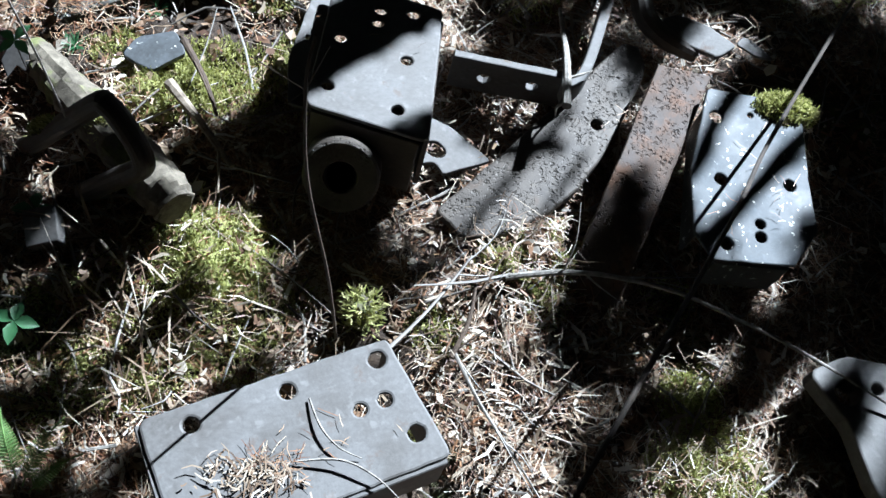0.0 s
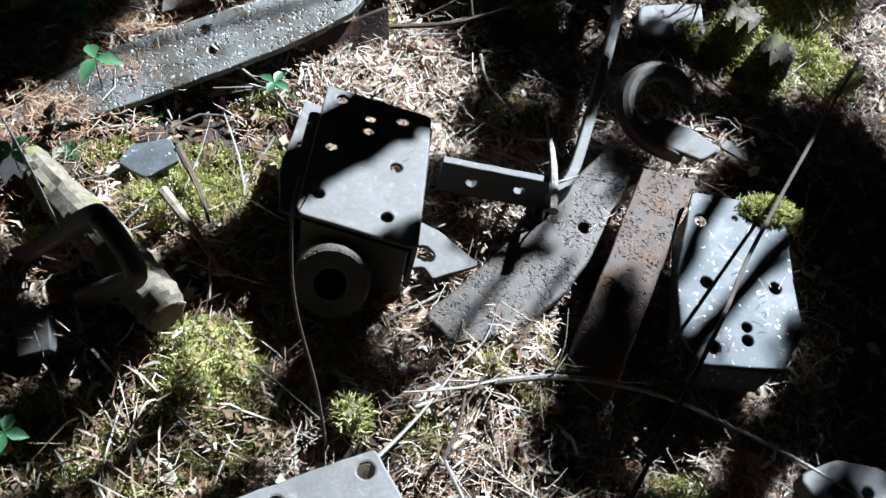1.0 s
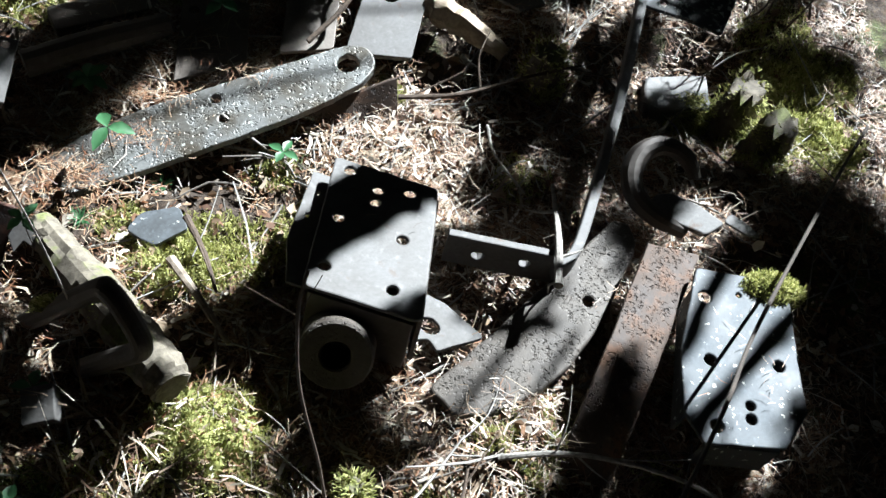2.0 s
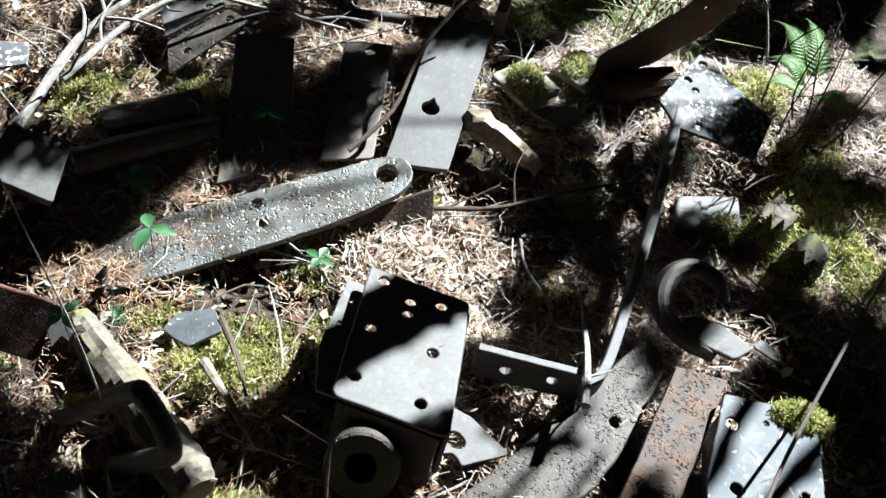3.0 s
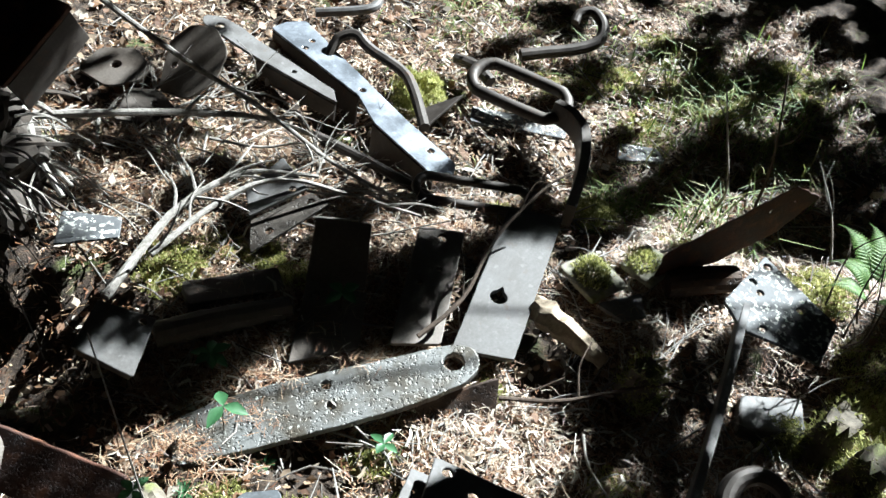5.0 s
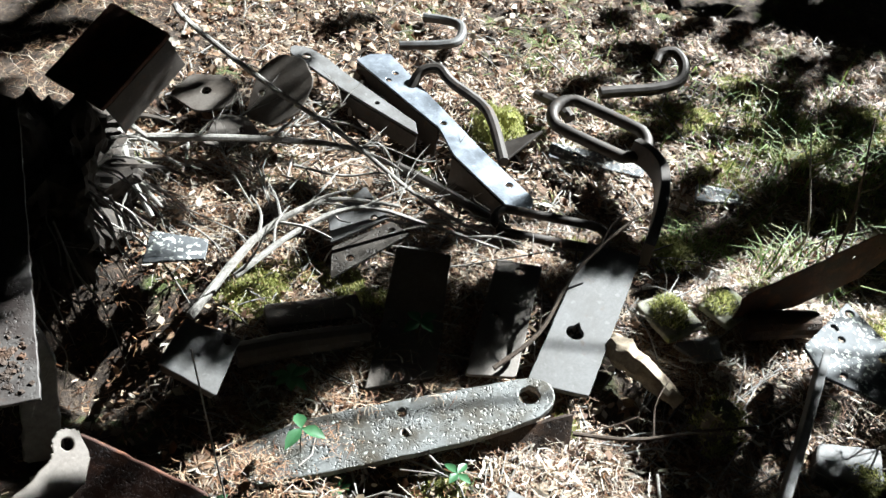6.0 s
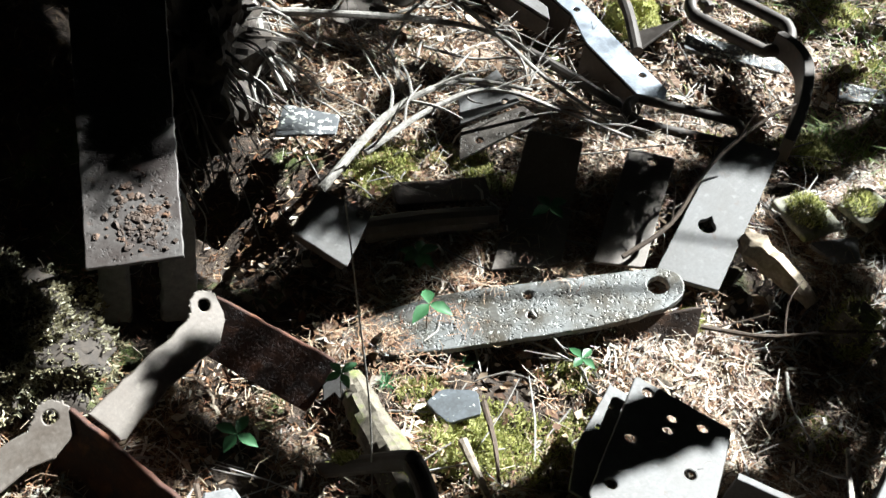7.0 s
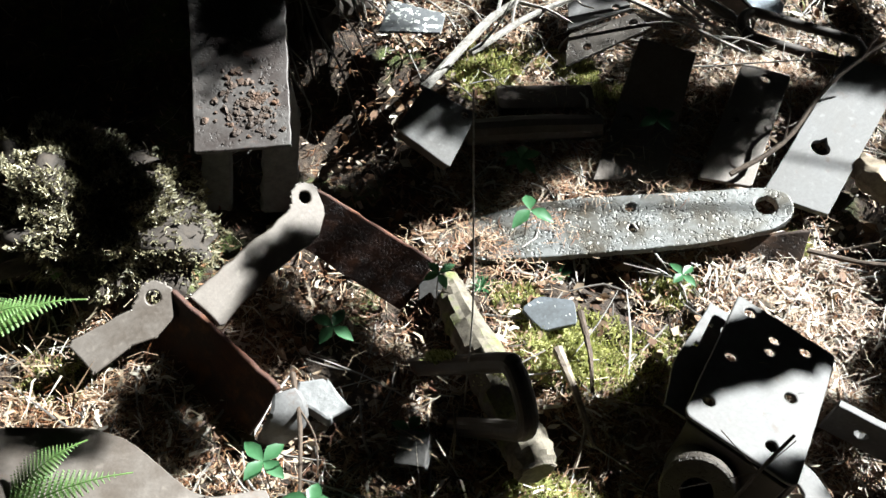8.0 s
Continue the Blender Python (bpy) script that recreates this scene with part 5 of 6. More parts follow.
def leaf_blade(verts, faces, base, tip, width, up, fold=0.25):
    """A pointed leaf folded along its midrib."""
    d = tip - base
    side = d.cross(up).normalized()
    n = len(verts)
    prof = ((0.0, 0.0), (0.2, 0.6), (0.45, 1.0), (0.75, 0.65), (1.0, 0.0))
    for t, w in prof:
        c = base + d * t - up * (t * t) * d.length * 0.18
        verts += [c - side * w * width / 2 + up * w * width * fold, c, c + side * w * width / 2 + up * w * width * fold]
    for i in range(4):
        a = n + 3 * i
        faces += [(a, a + 1, a + 4, a + 3), (a + 1, a + 2, a + 5, a + 4)]


def green_plants():
    rnd = random.Random(31)
    spots = [(-0.395, 1.30, 0.06, 3, 0.052), (-0.231, 1.66, 0.05, 4, 0.05), (-0.46, 1.44, 0.03, 6, 0.045), (-0.50, 1.09, 0.05, 4, 0.035), (-0.075, 1.33, 0.0, 4, 0.035), (-0.64, 0.93, 0.0, 4, 0.045), (-0.42, 0.60, 0.02, 4, 0.04), (-0.52, 0.60, 0.03, 5, 0.05), (-0.62, 0.63, 0.04, 4, 0.05), (-0.43, 0.80, 0.0, 4, 0.04)]
    for x, y, z, k, s in spots:
        ob = thing("ground_plant", "small green woodland plant with whorled leaves", "plant", group="woodland plants")
        g = ground_z(x, y)
        top = Vector((x, y, max(z, g + 0.03)))
        part("stem", tube([(x + 0.01, y, g), (x, y + 0.004, (g + top.z) / 2), top], 0.0012, 5), DARKSTEM, ob)
        turn = rnd.uniform(0, 6.28)
        for i in range(k):
            a = turn + 6.2832 * i / k + rnd.uniform(-0.2, 0.2)
            verts, faces = [], []
            leaf_blade(verts, faces, Vector((0, 0, 0)), Vector((math.cos(a), math.sin(a), rnd.uniform(-0.1, 0.25))) * s * rnd.uniform(0.8, 1.1), s * 0.55, Vector((0, 0, 1)))
            me = bpy.data.meshes.new("leaf")
            me.from_pydata(verts, [], faces)
            me.materials.append(GREEN)
            me.polygons.foreach_set("use_smooth", [True] * len(me.polygons))
            lf = new("leaf", me)
            lf.parent = ob
            lf.location = top
    for x, y, z in ((-0.43, 1.165, 0.02), (-0.30, 1.27, 0.0)):
        verts, faces = [], []
        for i in range(60):
            d = Vector((rnd.gauss(0, 1), rnd.gauss(0, 1), rnd.uniform(0.2, 1))).normalized()
            ribbon(verts, faces, Vector((x, y, ground_z(x, y) + 0.01)), d, rnd.uniform(0.015, 0.03), 0.0022, Vector((0, 0, 1)), 0.1)
        ob = loose("conifer_seedling", verts, faces, GREEN, "tiny green conifer seedling in the litter", "seedling")
        ob["kind"] = "thing"


def fern_frond(ob, base, tip, lift, width):
    base, tip = Vector(base), Vector(tip)
    mid = (base + tip) / 2 + Vector((0, 0, lift))
    curve = [base * (1 - t) ** 2 + mid * 2 * t * (1 - t) + tip * t * t for t in np.linspace(0, 1, 25)]
    part("rachis", tube(curve[::4], 0.0012, 5, 0, True, 2), FERN, ob)
    verts, faces = [], []
    for i in range(3, 25):
        t = i / 24
        w = width * math.sin(math.pi * min(1, t * 0.86 + 0.14)) ** 0.8 * (1.15 - t)
        d = (curve[i] - curve[i - 1]).normalized()
        up = Vector((0, 0, 1))
        side = d.cross(up).normalized()
        for s in (-1, 1):
            dirn = (side * s + d * 0.45).normalized()
            # pinna made of small lobes along its own midrib
            for k in range(7):
                p = curve[i] + dirn * w * k / 7
                for h in (-1, 1):
                    q = p + (d * h + dirn * 0.5).normalized() * w * 0.25 * (1 - k / 9) + Vector((0, 0, -0.1 * w * k / 7))
                    leaf_blade(verts, faces, p, q, w * 0.15, up, 0.1)
    me = bpy.data.meshes.new("pinnae")
    me.from_pydata(verts, [], faces)
    me.materials.append(FERN)
    o = new("pinnae", me)
    o.parent = ob


def ferns():
    for label, fronds in (("green fern with lacy fronds over the grey plate", [((-0.94, 0.36, 0.05), (-0.765, 0.50, 0.13), 0.07, 0.055), ((-0.95, 0.40, 0.03), (-0.86, 0.52, 0.12), 0.06, 0.045)]),
                          ("green fern in sun and shade by the bracket", [((-1.20, 0.62, 0.0), (-1.03, 0.76, 0.07), 0.08, 0.05), ((-1.20, 0.62, 0.0), (-1.08, 0.70, 0.10), 0.08, 0.05), ((-1.2, 0.64, 0.0), (-1.12, 0.60, 0.08), 0.05, 0.05), ((-1.16, 0.80, 0.0), (-1.06, 0.86, 0.05), 0.06, 0.04)]),
                          ("pale green fern among shrub stems", [((1.04, 2.04, 0.02), (0.93, 2.10, 0.05), 0.08, 0.050), ((1.05, 2.06, 0.02), (0.97, 2.24, 0.06), 0.09, 0.050), ((1.06, 2.05, 0.02), (1.06, 2.27, 0.06), 0.09, 0.050), ((1.03, 2.02, 0.02), (0.90, 2.00, 0.05), 0.06, 0.045), ((1.05, 2.02, 0.02), (1.12, 1.93, 0.05), 0.07, 0.045)]),
                          ("small green fern at the litter's edge", [((-0.37, 0.36, 0.0), (-0.32, 0.45, 0.04), 0.05, 0.024), ((-0.38, 0.37, 0.0), (-0.41, 0.46, 0.04), 0.05, 0.024), ((-0.36, 0.35, 0.0), (-0.29, 0.40, 0.03), 0.05, 0.02)])):
        ob = thing("fern", label, "fern", group="ferns")
        for f in fronds:
            fern_frond(ob, *f)


def grass():
    rnd = random.Random(41)
    for label, cx, cy, r, n, L, green in (("tuft of bright green grass in the far shade", 0.68, 2.32, 0.12, 90, 0.22, True), ("green grass at the far edge", 0.85, 2.95, 0.45, 700, 0.16, True), ("dark green grass by the chain", 0.45, 2.38, 0.10, 160, 0.11, True),
                                          ("dry straw-coloured grass near the box", -0.27, 0.62, 0.13, 50, 0.15, False), ("dry grass stems by the moss mound", -0.32, 0.74, 0.10, 30, 0.17, False), ("sparse green grass on the far floor", 0.1, 3.15, 0.5, 300, 0.1, True), ("dry grass by the fern", -1.1, 0.72, 0.15, 120, 0.12, False)):
        verts, faces = [], []
        for _ in range(n):
            x, y = rnd.gauss(cx, r * 0.5), rnd.gauss(cy, r * 0.5)
            d = Vector((rnd.gauss(0, 0.6), rnd.gauss(0, 0.6), 0.9)).normalized()
            p = Vector((x, y, ground_z(x, y)))
            l, w = L * rnd.uniform(0.5, 1.2), 0.0035 * rnd.uniform(0.6, 1.3)
            q = p + d * l * 0.5
            e = q + (d + Vector((d.x, d.y, -0.75)) * 1.0).normalized() * l * 0.55
            s = d.cross(Vector((0, 0, 1))).normalized() * w / 2
            k = len(verts)
            verts += [p - s, p + s, q - s, q + s, e]
            faces += [(k, k + 1, k + 3, k + 2), (k + 2, k + 3, k + 4)]
        loose("grass_tuft", verts, faces, GRASS if green else LITTER, label, "grass")


def dry_leaf(label, c, s, turn, tilt):
    verts, faces = [], []
    for a, l in ((0, 1), (1.1, 0.8), (-1.1, 0.8), (2.2, 0.5), (-2.2, 0.5)):
        leaf_blade(verts, faces, Vector((0, 0, 0)), Vector((math.cos(a), math.sin(a), 0.1)) * s * l, s * 0.75 * l, Vector((0, 0, 1)), 0.3)
    me = bpy.data.meshes.new("dry_leaf")
    me.from_pydata(verts, [], faces)
    me.materials.append(DRYLEAF)
    ob = new("dry_leaf", me)
    ob.matrix_basis = pose(*c, *tilt, turn)
    tagged(ob, label, "leaf", "dry leaves")


def small_things():
    rnd = random.Random(51)
    lay = "curled orange-brown dry leaf on the litter"
    for x, y, s in ((-0.585, 1.235, 0.05), (-0.55, 1.215, 0.04), (0.0, 0.565, 0.05), (0.06, 0.58, 0.04), (0.29, 1.66, 0.05), (-0.42, 1.36, 0.04), (0.05, 0.68, 0.04), (0.30, 0.72, 0.03), (0.78, 0.60, 0.05), (-0.63, 0.82, 0.035), (0.46, 2.9, 0.04)):
        dry_leaf(lay, (x, y, ground_z(x, y) + 0.015), s, rnd.uniform(0, 360), (rnd.gauss(0, 18), rnd.gauss(0, 18)))
    for k in range(40):
        x, y = rnd.uniform(-1.1, 1.1), rnd.uniform(0.4, 3.2)
        dry_leaf("small brown dry leaf", (x, y, ground_z(x, y) + 0.012), rnd.uniform(0.012, 0.028), rnd.uniform(0, 360), (rnd.gauss(0, 25), rnd.gauss(0, 25)))
    # rotten chunk of wood
    bm = tube([(0.200, 1.80, -0.005), (0.232, 1.75, 0.015), (0.285, 1.71, 0.02), (0.37, 1.655, 0.0)], [0.022, 0.034, 0.028, 0.015], 12, 0.22, True, 5)
    tagged(part("rotten_chunk", bm, CHUNK, None, "", 30), "pale chunk of rotten wood on needles", "wood")
    # mossy stumps beside the block
    for label, x, y, r, h in (("ragged mossy stump in the hollow", 0.925, 1.64, 0.05, 0.16), ("low ragged mossy stump", 0.98, 1.54, 0.05, 0.10), ("small mossy stump behind the strap", 0.455, 1.62, 0.04, 0.10), ("short mossy stub by the box", 0.098, 0.655, 0.018, 0.075)):
        bm = bmesh.new()
        rings = []
        g = ground_z(x, y) - 0.03
        for j in range(7):
            t = j / 6
            rings.append([bm.verts.new((x + math.cos(6.2832 * i / 18) * r * (1.25 - 0.5 * t) * (1 + 0.3 * noise.noise(Vector((i * 0.9, j * 0.5, x * 9)))), y + math.sin(6.2832 * i / 18) * r * (1.25 - 0.5 * t), g + (h + 0.03) * t * (1 + 0.25 * t * noise.noise(Vector((i * 1.3, 5, x * 7)))))) for i in range(18)])
        for a, b in zip(rings, rings[1:]):
            for i in range(18):
                bm.faces.new((a[i - 1], a[i], b[i], b[i - 1]))
        bm.faces.new(rings[-1])
        spots = [(v.co.copy(), (v.co - Vector((x, y, v.co.z))).normalized()) for v in bm.verts]
        stump = tagged(part("mossy_stump", bm, LOGWOOD, None, "", 60), label, "stump")
        verts, faces = [], []
        for p, nrm in spots:
            for _ in range(7 if noise.noise(p * 23) > -0.15 else 0):
                d = (nrm + Vector((rnd.gauss(0, 0.5), rnd.gauss(0, 0.5), 0.6 + rnd.gauss(0, 0.4)))).normalized()
                ribbon(verts, faces, p + Vector((rnd.gauss(0, 0.008), rnd.gauss(0, 0.008), rnd.gauss(0, 0.008))), d, rnd.uniform(0.008, 0.016), 0.003, Vector((rnd.uniform(-1, 1), rnd.uniform(-1, 1), 0.3)), 0.3)
        me = bpy.data.meshes.new("moss_coat")
        me.from_pydata(verts, [], faces)
        me.materials.append(MOSS)
        coat = new("moss_coat", me)
        coat.parent = stump
    # needles caught on the plates
    verts, faces = [], []
    for cx, cy, z, sx, sy, n in ((-0.02, 0.375, 0.139, 0.03, 0.015, 40), (0.05, 0.40, 0.137, 0.06, 0.03, 10), (0.74, 0.87, 0.128, 0.08, 0.10, 26), (-0.34, 1.35, -0.012, 0.09, 0.04, 120), (-0.46, 1.25, -0.035, 0.09, 0.06, 620), (-0.30, 1.44, 0.0, 0.12, 0.02, 160), (-0.12, 1.50, 0.022, 0.10, 0.015, 70), (0.56, 1.24, 0.08, 0.04, 0.02, 10), (0.10, 1.10, 0.112, 0.06, 0.08, 3)):
        for _ in range(n):
            a = rnd.uniform(0, 6.28)
            d = Vector((math.cos(a), math.sin(a), rnd.gauss(0, 0.05)))
            ribbon(verts, faces, Vector((rnd.gauss(cx, sx * 0.6), rnd.gauss(cy, sy * 0.6), z + rnd.uniform(0.0, 0.006))), d, rnd.uniform(0.008, 0.032), 0.0011, Vector((0, 0, 1)))
    loose("fallen_needles", verts, faces, BROWNLITTER, "dry needles fallen on the steel plates", "litter")
    verts, faces = [], []
    for _ in range(170):
        a = rnd.uniform(0, 6.28)
        d = Vector((math.cos(a), math.sin(a), rnd.gauss(0, 0.12)))
        ribbon(verts, faces, Vector((rnd.gauss(-0.045, 0.038), rnd.gauss(0.352, 0.014), 0.138 + rnd.uniform(0.0, 0.009))), d, rnd.uniform(0.006, 0.028), rnd.uniform(0.0012, 0.003), Vector((0, 0, 1)))
    loose("straw_heap", verts, faces, LITTER, "little heap of bleached straw on the box", "litter")
    for pts in ([(0.022, 0.462, 0.140), (0.040, 0.420, 0.146), (0.066, 0.392, 0.147), (0.098, 0.380, 0.140)], [(0.010, 0.372, 0.142), (0.070, 0.374, 0.150), (0.120, 0.352, 0.146), (0.165, 0.318, 0.120)]):
        tagged(part("grass_stalk", tube(pts, [0.0016, 0.0019, 0.0014, 0.0008], 5, 0.1, True, 5), PALETWIG), "bleached grass stalk lying on the box", "grass stalk", "grass stalks")
    moss_on("plate_moss", "yellow-green moss tuft on the steel plate's corner", pose(0.815, 1.035, 0.131), (0.062, 0.036), 2300, 0.012)
    moss_on("block_moss", "green moss hanging over the steel block", pose(0.835, 1.630, -0.112, 52, 0, 5), (0.068, 0.055), 3000, 0.03)
    moss_on("mossy_plate_moss", "yellow moss on the old steel plate", pose(0.335, 1.925, 0.014), (0.05, 0.06), 900, 0.006)
    moss_on("side_plate_moss", "yellow moss on the steel plate beside it", pose(0.455, 2.0, 0.016), (0.045, 0.05), 600, 0.006)
    moss_on("log_moss", "bright moss on the rotten log", pose(-0.335, 0.95, 0.048, -18, 0, 45), (0.036, 0.075), 1300, 0.028)
    moss_on("handle_moss", "moss along the top of the iron handle", pose(-0.425, 0.925, 0.046, 0, -55, -24), (0.060, 0.011), 420)


needle_litter()
crumbs()
chips()
bleached_chips()
stick_litter()
moss()
pale_mound()
branches()
upright_stems()
green_plants()
ferns()
grass()
small_things()


# ---- unseen trees added to shade the place ----
def shade_spruce():
    """An unseen spruce added towards the sun: its low boughs are set to throw the dappled shade over the iron."""
    rnd = random.Random(61)
    base = Vector((4.18, 4.05, -0.05))
    tree = thing("unseen_shade_tree", "unseen spruce added to shade the clearing with its boughs", "tree", Matrix.Translation(base))
    part("trunk", tube([(0, 0, 0), (0.02, 0, 2.0), (0, 0.03, 5.0), (0, 0, 9.0)], [0.13, 0.10, 0.08, 0.03], 14, 0.05), DARKSTEM, tree)
    # each bough: ends and radius of the shade patch it is placed to cast
    boughs = [(-0.43, 0.82, -0.27, 0.845, 0.040), (0.0, 0.745, 0.19, 0.75, 0.045), (0.42, 1.80, 0.42, 1.56, 0.080), (0.46, 1.58, 0.36, 1.36, 0.030), 
              (0.43, 0.68, 0.55, 0.60, 0.052), (0.82, 0.66, 0.73, 0.56, 0.036), (1.11, 1.45, 1.00, 0.80, 0.110), (0.62, 1.56, 0.61, 1.34, 0.038), (0.92, 1.50, 0.96, 1.33, 0.070), (0.74, 0.86, 0.56, 0.67, 0.019), (0.64, 0.96, 0.57, 0.83, 0.018), (0.93, 0.95, 0.99, 1.08, 0.045),
              (0.39, 0.97, 0.27, 0.81, 0.010), (0.44, 0.91, 0.38, 0.81, 0.008), (-0.95, 1.60, -0.85, 1.42, 0.095), (-0.84, 1.26, -0.63, 1.33, 0.062), (-0.62, 1.35, -0.40, 1.51, 0.060), (-0.60, 1.56, -0.20, 1.74, 0.105), (-0.37, 1.77, -0.05, 1.85, 0.092), (-0.18, 1.60, -0.09, 1.72, 0.075), (0.0, 1.97, 0.22, 1.985, 0.048), (0.12, 2.03, 0.24, 2.13, 0.070),
              (0.75, 2.78, 1.40, 2.95, 0.120), (0.34, 2.20, 0.52, 2.30, 0.055), (0.69, 1.655, 0.87, 1.71, 0.068), (0.70, 1.38, 0.95, 1.43, 0.060), (-1.51, 1.35, -1.22, 1.50, 0.150), (-1.30, 1.68, -1.12, 1.50, 0.120), (-1.02, 1.55, -0.78, 1.38, 0.10), (-1.58, 1.20, -1.28, 1.08, 0.10), (-1.30, 0.96, -1.18, 1.03, 0.035), (-0.73, 0.90, -0.60, 1.05, 0.065), (-1.45, 1.72, -1.28, 1.70, 0.10), (-0.95, 1.22, -1.2, 1.25, 0.10),
              (-0.82, 0.68, -0.73, 0.64, 0.050), (0.58, 0.55, 0.67, 0.50, 0.040), (0.50, 0.49, 0.53, 0.39, 0.036), (0.82, 0.45, 0.86, 0.52, 0.034), (-1.55, 2.0, -1.35, 1.98, 0.10), (0.95, 0.62, 1.1, 0.7, 0.07), (0.93, 1.46, 1.0, 1.42, 0.045), (0.62, 1.22, 0.56, 1.12, 0.045), (0.66, 1.50, 0.84, 1.52, 0.05), (0.80, 1.15, 0.95, 1.25, 0.05), (1.05, 1.85, 1.25, 1.8, 0.06), (0.30, 1.88, 0.42, 1.86, 0.04), 
              (0.50, 1.64, 0.52, 1.42, 0.045), (-1.06, 1.02, -0.93, 1.12, 0.05), (-0.75, 1.42, -0.55, 1.50, 0.07), (-0.86, 0.74, -0.80, 0.70, 0.035), (-0.80, 0.98, -0.72, 1.06, 0.05), (-0.50, 0.95, -0.44, 0.80, 0.032), (0.98, 2.45, 1.3, 2.6, 0.06), (0.45, 2.42, 0.62, 2.5, 0.04),
              (-0.42, 0.50, -0.34, 0.54, 0.035), (-0.38, 0.65, -0.30, 0.70, 0.030), (-0.20, 0.45, -0.12, 0.50, 0.028), (-0.24, 0.60, -0.18, 0.66, 0.02), (-0.08, 0.55, -0.02, 0.60, 0.022), (-0.9, 2.15, -0.75, 2.2, 0.05), (-0.75, 2.35, -0.62, 2.4, 0.04), (-0.28, 1.72, -0.05, 1.78, 0.06), (0.72, 1.85, 0.80, 1.92, 0.045), (0.25, 2.35, 0.38, 2.4, 0.03), (1.12, 0.78, 1.18, 1.15, 0.10), (1.02, 0.85, 1.08, 1.1, 0.06), (0.88, 0.74, 0.98, 0.88, 0.045), (0.83, 0.66, 0.92, 0.70, 0.030), (1.0, 0.72, 1.05, 0.8, 0.04),
              (0.475, 0.805, 0.50, 0.715, 0.028), (0.92, 0.86, 1.0, 1.22, 0.080), (1.12, 0.95, 1.16, 1.35, 0.10), (1.0, 1.30, 1.12, 1.38, 0.07), (0.60, 1.92, 0.53, 2.0, 0.045), (0.74, 1.50, 0.82, 1.60, 0.045), (0.45, 1.82, 0.50, 1.78, 0.028),
              (-1.195, 0.865, -1.36, 1.0, 0.055), (0.29, 1.165, 0.46, 1.225, 0.038), (0.40, 1.30, 0.47, 1.24, 0.040), (0.30, 0.985, 0.39, 0.962, 0.016), (-1.06, 0.49, -0.92, 0.50, 0.023), (0.40, 2.42, 0.60, 2.45, 0.05), (0.30, 2.26, 0.42, 2.31, 0.03), (-0.516, 1.439, -0.433, 1.383, 0.030), (0.50, 1.93, 0.60, 1.98, 0.045), (-0.37, 0.36, -0.30, 0.41, 0.03), (-0.31, 0.60, -0.27, 0.54, 0.016), (-0.16, 0.68, -0.10, 0.63, 0.014), (-0.28, 0.46, -0.24, 0.40, 0.02), (-0.36, 2.50, -0.16, 2.32, 0.03), (-0.30, 2.06, -0.10, 2.11, 0.030), (-0.46, 1.99, -0.36, 2.03, 0.024), (-1.38, 1.01, -1.53, 1.15, 0.095), (-1.02, 1.04, -1.0, 1.10, 0.04), (-0.82, 1.17, -0.80, 1.21, 0.03), (-0.93, 1.21, -0.97, 1.30, 0.06), (0.56, 1.165, 0.60, 1.25, 0.034), (0.68, 1.36, 0.70, 1.56, 0.05), (1.14, 2.02, 1.28, 2.2, 0.06), (0.75, 0.69, 0.80, 0.62, 0.035), (1.05, 0.85, 1.1, 0.92, 0.05), (0.41, 1.35, 0.47, 1.32, 0.028), (0.33, 1.15, 0.39, 1.16, 0.016), (-0.47, 0.69, -0.35, 0.66, 0.042), (-0.45, 0.78, -0.44, 0.88, 0.035), (-0.02, 1.02, 0.03, 1.05, 0.03), (-0.13, 0.93, -0.07, 0.98, 0.04), (-0.56, 1.06, -0.60, 1.04, 0.035), (0.06, 0.80, 0.14, 0.84, 0.035), (-1.46, 0.90, -1.62, 0.98, 0.07), (-1.0, 1.20, -0.88, 1.26, 0.07), (-0.53, 1.03, -0.46, 1.0, 0.032), (-1.35, 1.3, -1.05, 1.38, 0.12)]
    for _ in range(58):
        x, y = rnd.uniform(0.1, 1.6), rnd.uniform(2.45, 3.9)
        a, l = rnd.uniform(0.3, 1.3), rnd.uniform(0.05, 0.2)
        boughs.append((x, y, x + l * math.cos(a), y + l * math.sin(a), rnd.uniform(0.024, 0.06)))
    for _ in range(16):
        x, y = rnd.uniform(-1.0, 0.2), rnd.uniform(1.95, 3.3)
        if -0.8 < x < 0.2 and 2.28 < y < 3.05:
            continue
        a, l = rnd.uniform(0.3, 1.3), rnd.uniform(0.05, 0.15)
        boughs.append((x, y, x + l * math.cos(a), y + l * math.sin(a), rnd.uniform(0.022, 0.04)))
    for _ in range(18):
        x, y = rnd.uniform(-0.2, 1.15), rnd.uniform(1.78, 2.45)
        if -0.05 < x < 0.32 and y < 1.95 or 0.8 < x < 1.15 and y > 1.98:
            continue
        a, l = rnd.uniform(0.3, 1.3), rnd.uniform(0.05, 0.13)
        boughs.append((x, y, x + l * math.cos(a), y + l * math.sin(a), rnd.uniform(0.018, 0.04)))
    for _ in range(95):
        x, y = rnd.uniform(-1.05, -0.15), rnd.uniform(1.84, 2.75)
        if x > -0.75 and y > 2.28:
            continue
        a, l = rnd.uniform(0.1, 1.5), rnd.uniform(0.03, 0.16)
        boughs.append((x, y, x + l * math.cos(a), y + l * math.sin(a), rnd.uniform(0.008, 0.026)))
    boughs += [(0.12, 0.14, 0.0, -0.02, 0.04), (-0.05, -0.08, -0.2, -0.26, 0.05)]
    SOLID = {len(boughs), len(boughs) + 1}
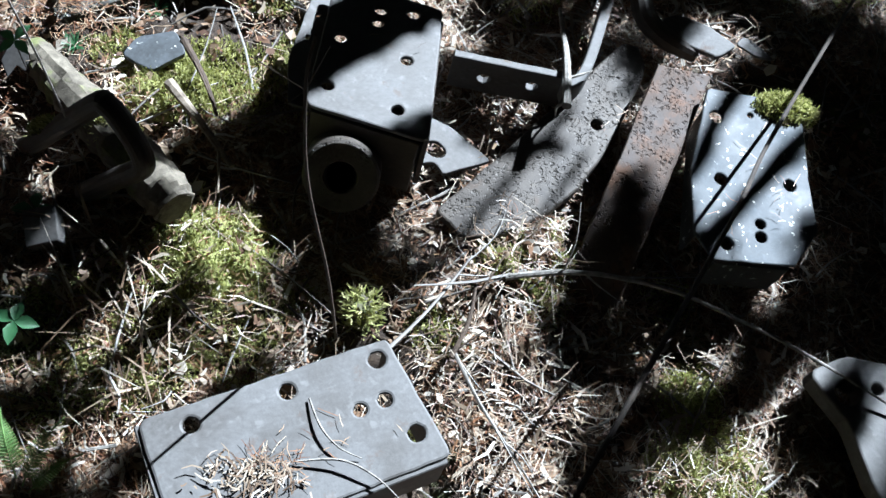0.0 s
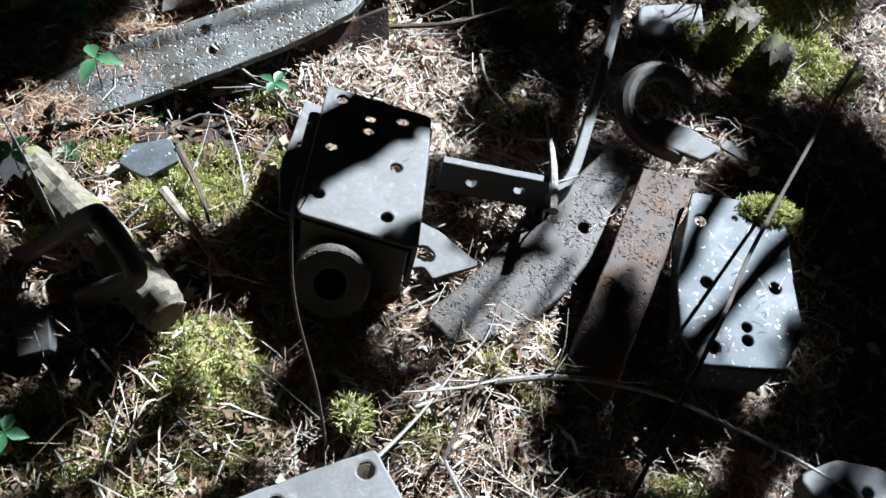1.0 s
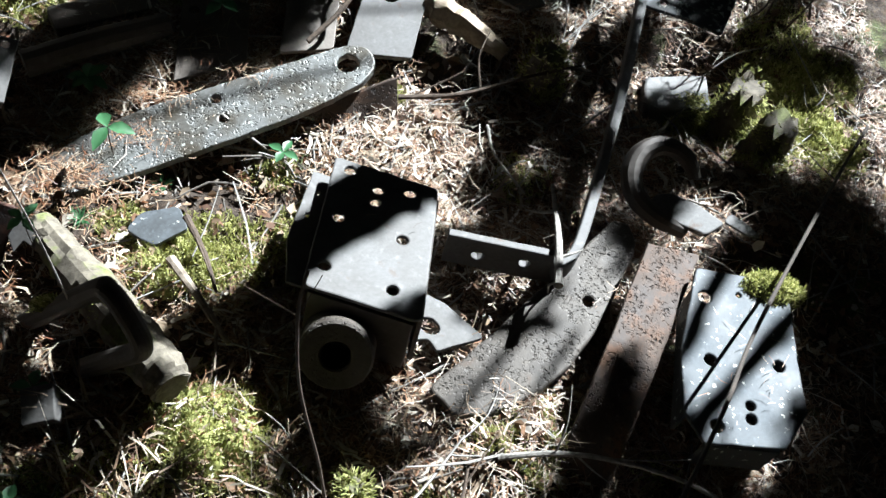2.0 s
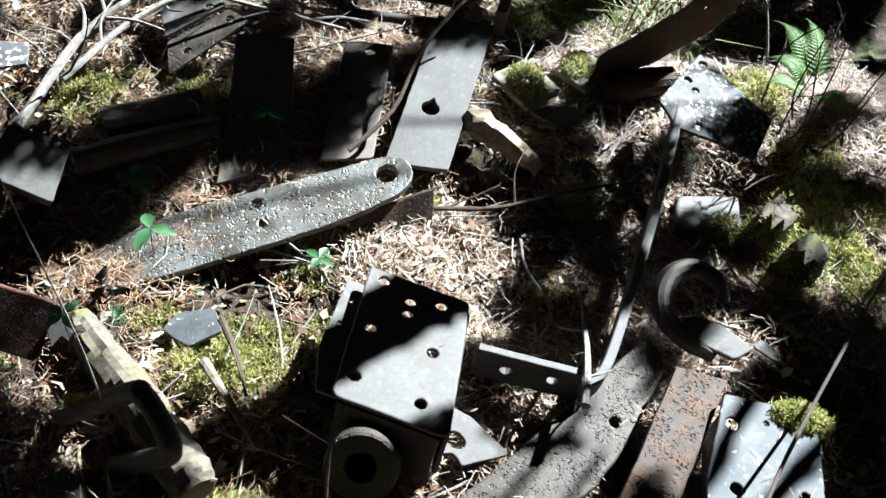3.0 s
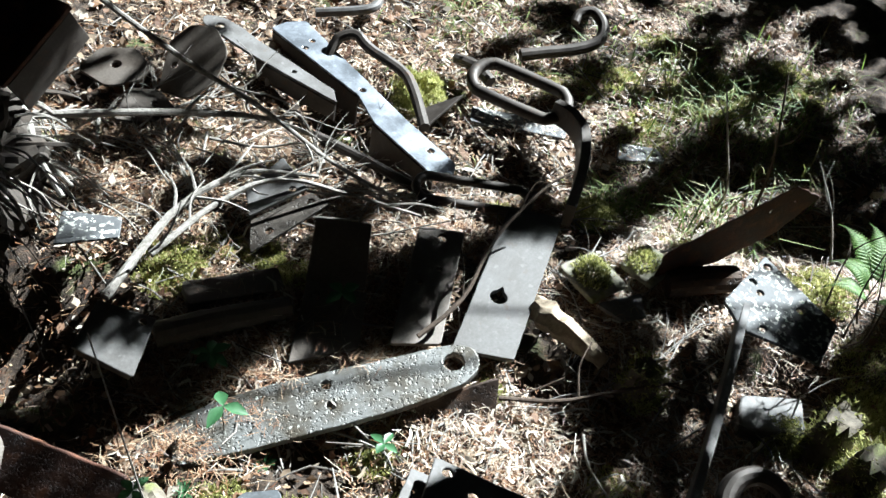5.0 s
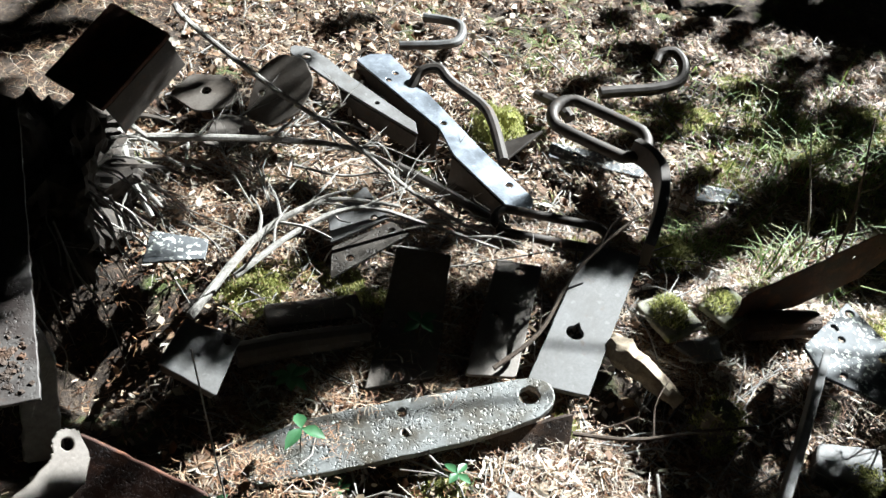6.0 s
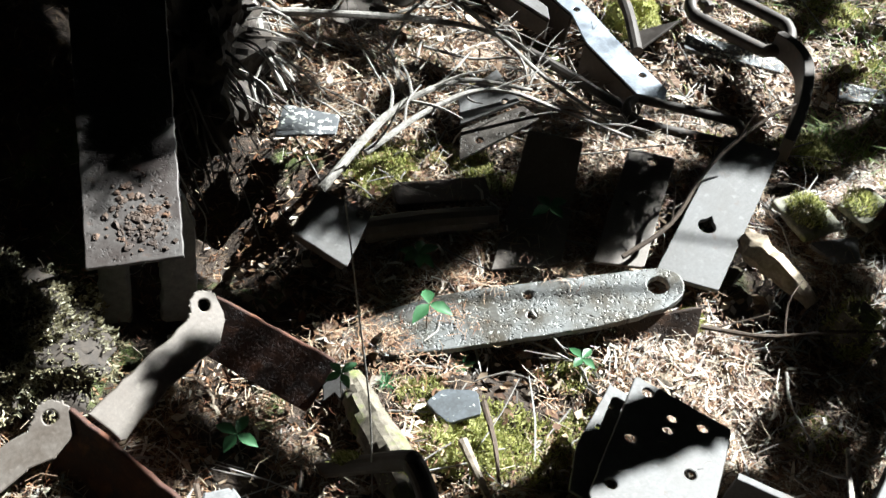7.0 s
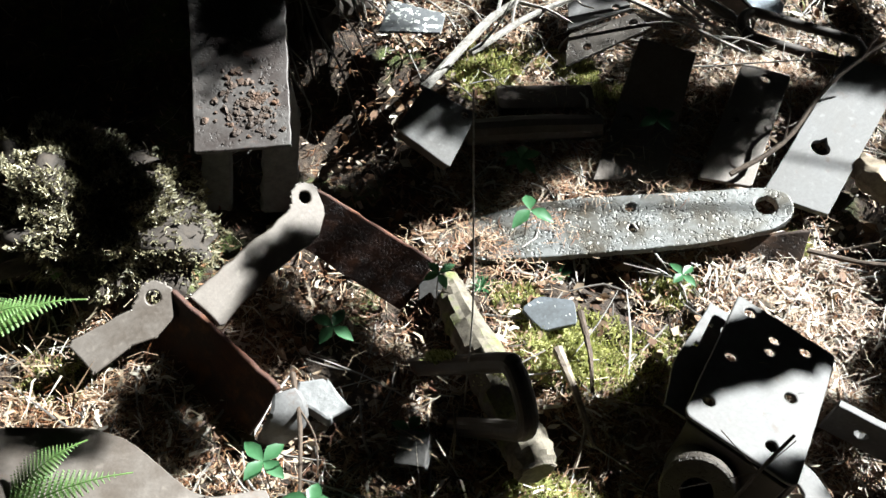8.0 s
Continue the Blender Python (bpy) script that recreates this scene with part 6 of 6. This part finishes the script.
    boughs += [(-0.12, 0.965, 0.07, 1.14, 0.078), (0.25, 1.18, 0.42, 1.27, 0.045)]
    for k, (x0, y0, x1, y1, r) in enumerate(boughs):
        lift = SUN_FROM * ((1.75 + 0.3 * rnd.random()) / SUN_FROM.z)
        a, b = Vector((x0, y0, 0.02)) + lift, Vector((x1, y1, 0.02)) + lift
        a, b = a - base, b - base
        if k in (2, 9, 17, 25, 29):
            part("limb", tube([(0, 0, (a.z + b.z) / 2 + 0.3), (a + b) / 2], [0.012, 0.004], 6), DARKSTEM, tree)
        if k in SOLID or r < 0.022:
            part("bough", tube([a + (a - b) * 0.4, a, (a + b) / 2 + Vector((0, 0, 0.02)), b, b + (b - a) * 0.4], [r * 0.9, r, r * 0.85, r, r * 0.6], 7, 0.15, True, 4), DARKSTEM, tree)
            continue
        r += 0.012
        verts, faces = [], []
        area = (b - a).length * 2 * r + 3.14 * r * r
        for _ in range(int(area * 36000) + 60):
            t = rnd.random()
            q = Vector((rnd.gauss(0, 1), rnd.gauss(0, 1), rnd.gauss(0, 1))).normalized() * r * (rnd.random() ** 0.6) * 1.05
            p = a.lerp(b, t * 1.1 - 0.05) + q
            rot = Euler((rnd.uniform(0, 6.28), rnd.uniform(0, 6.28), rnd.uniform(0, 6.28))).to_matrix()
            s = rnd.uniform(0.006, 0.011)
            n = len(verts)
            verts += [p + rot @ Vector(v) for v in ((-s * 1.6, 0, 0), (0, -s * 0.7, 0), (s * 1.6, 0, 0), (0, s * 0.7, 0))]
            faces.append((n, n + 1, n + 2, n + 3))
        me = bpy.data.meshes.new("bough")
        me.from_pydata(verts, [], faces)
        me.materials.append(NEEDLES)
        new("bough", me).parent = tree


def forest_sky_screen():
    """An unseen shell of foliage added at the sides and overhead to block sky light, open where the sun comes in."""
    rnd = random.Random(71)
    verts, faces = [], []
    for _ in range(7000):
        a, e = rnd.uniform(0, 6.2832), math.asin(rnd.random())
        R = rnd.uniform(6.5, 10)
        p = Vector((math.cos(a) * math.cos(e), math.sin(a) * math.cos(e), math.sin(e))) * R
        p.z += 0.3
        foot = p - SUN_FROM * (p.z / SUN_FROM.z)
        if -2.1 < foot.x < 1.8 and -0.4 < foot.y < 4.4:
            continue
        rot = Euler((rnd.uniform(0, 6.28), rnd.uniform(0, 6.28), rnd.uniform(0, 6.28))).to_matrix()
        for _ in range(6):
            q = p + Vector((rnd.gauss(0, 0.35), rnd.gauss(0, 0.35), rnd.gauss(0, 0.3)))
            s = rnd.uniform(0.12, 0.3)
            n = len(verts)
            verts += [q + rot @ Vector(v) for v in ((-s * 1.6, 0, 0), (0, -s * 0.7, 0), (s * 1.6, 0, 0), (0, s * 0.7, 0))]
            faces.append((n, n + 1, n + 2, n + 3))
            rot = Euler((rnd.uniform(0, 6.28), rnd.uniform(0, 6.28), rnd.uniform(0, 6.28))).to_matrix()
    loose("sky_screen_foliage", verts, faces, NEEDLES, "unseen dark conifer foliage added to hold back sky light", "trees")


shade_spruce()
forest_sky_screen()
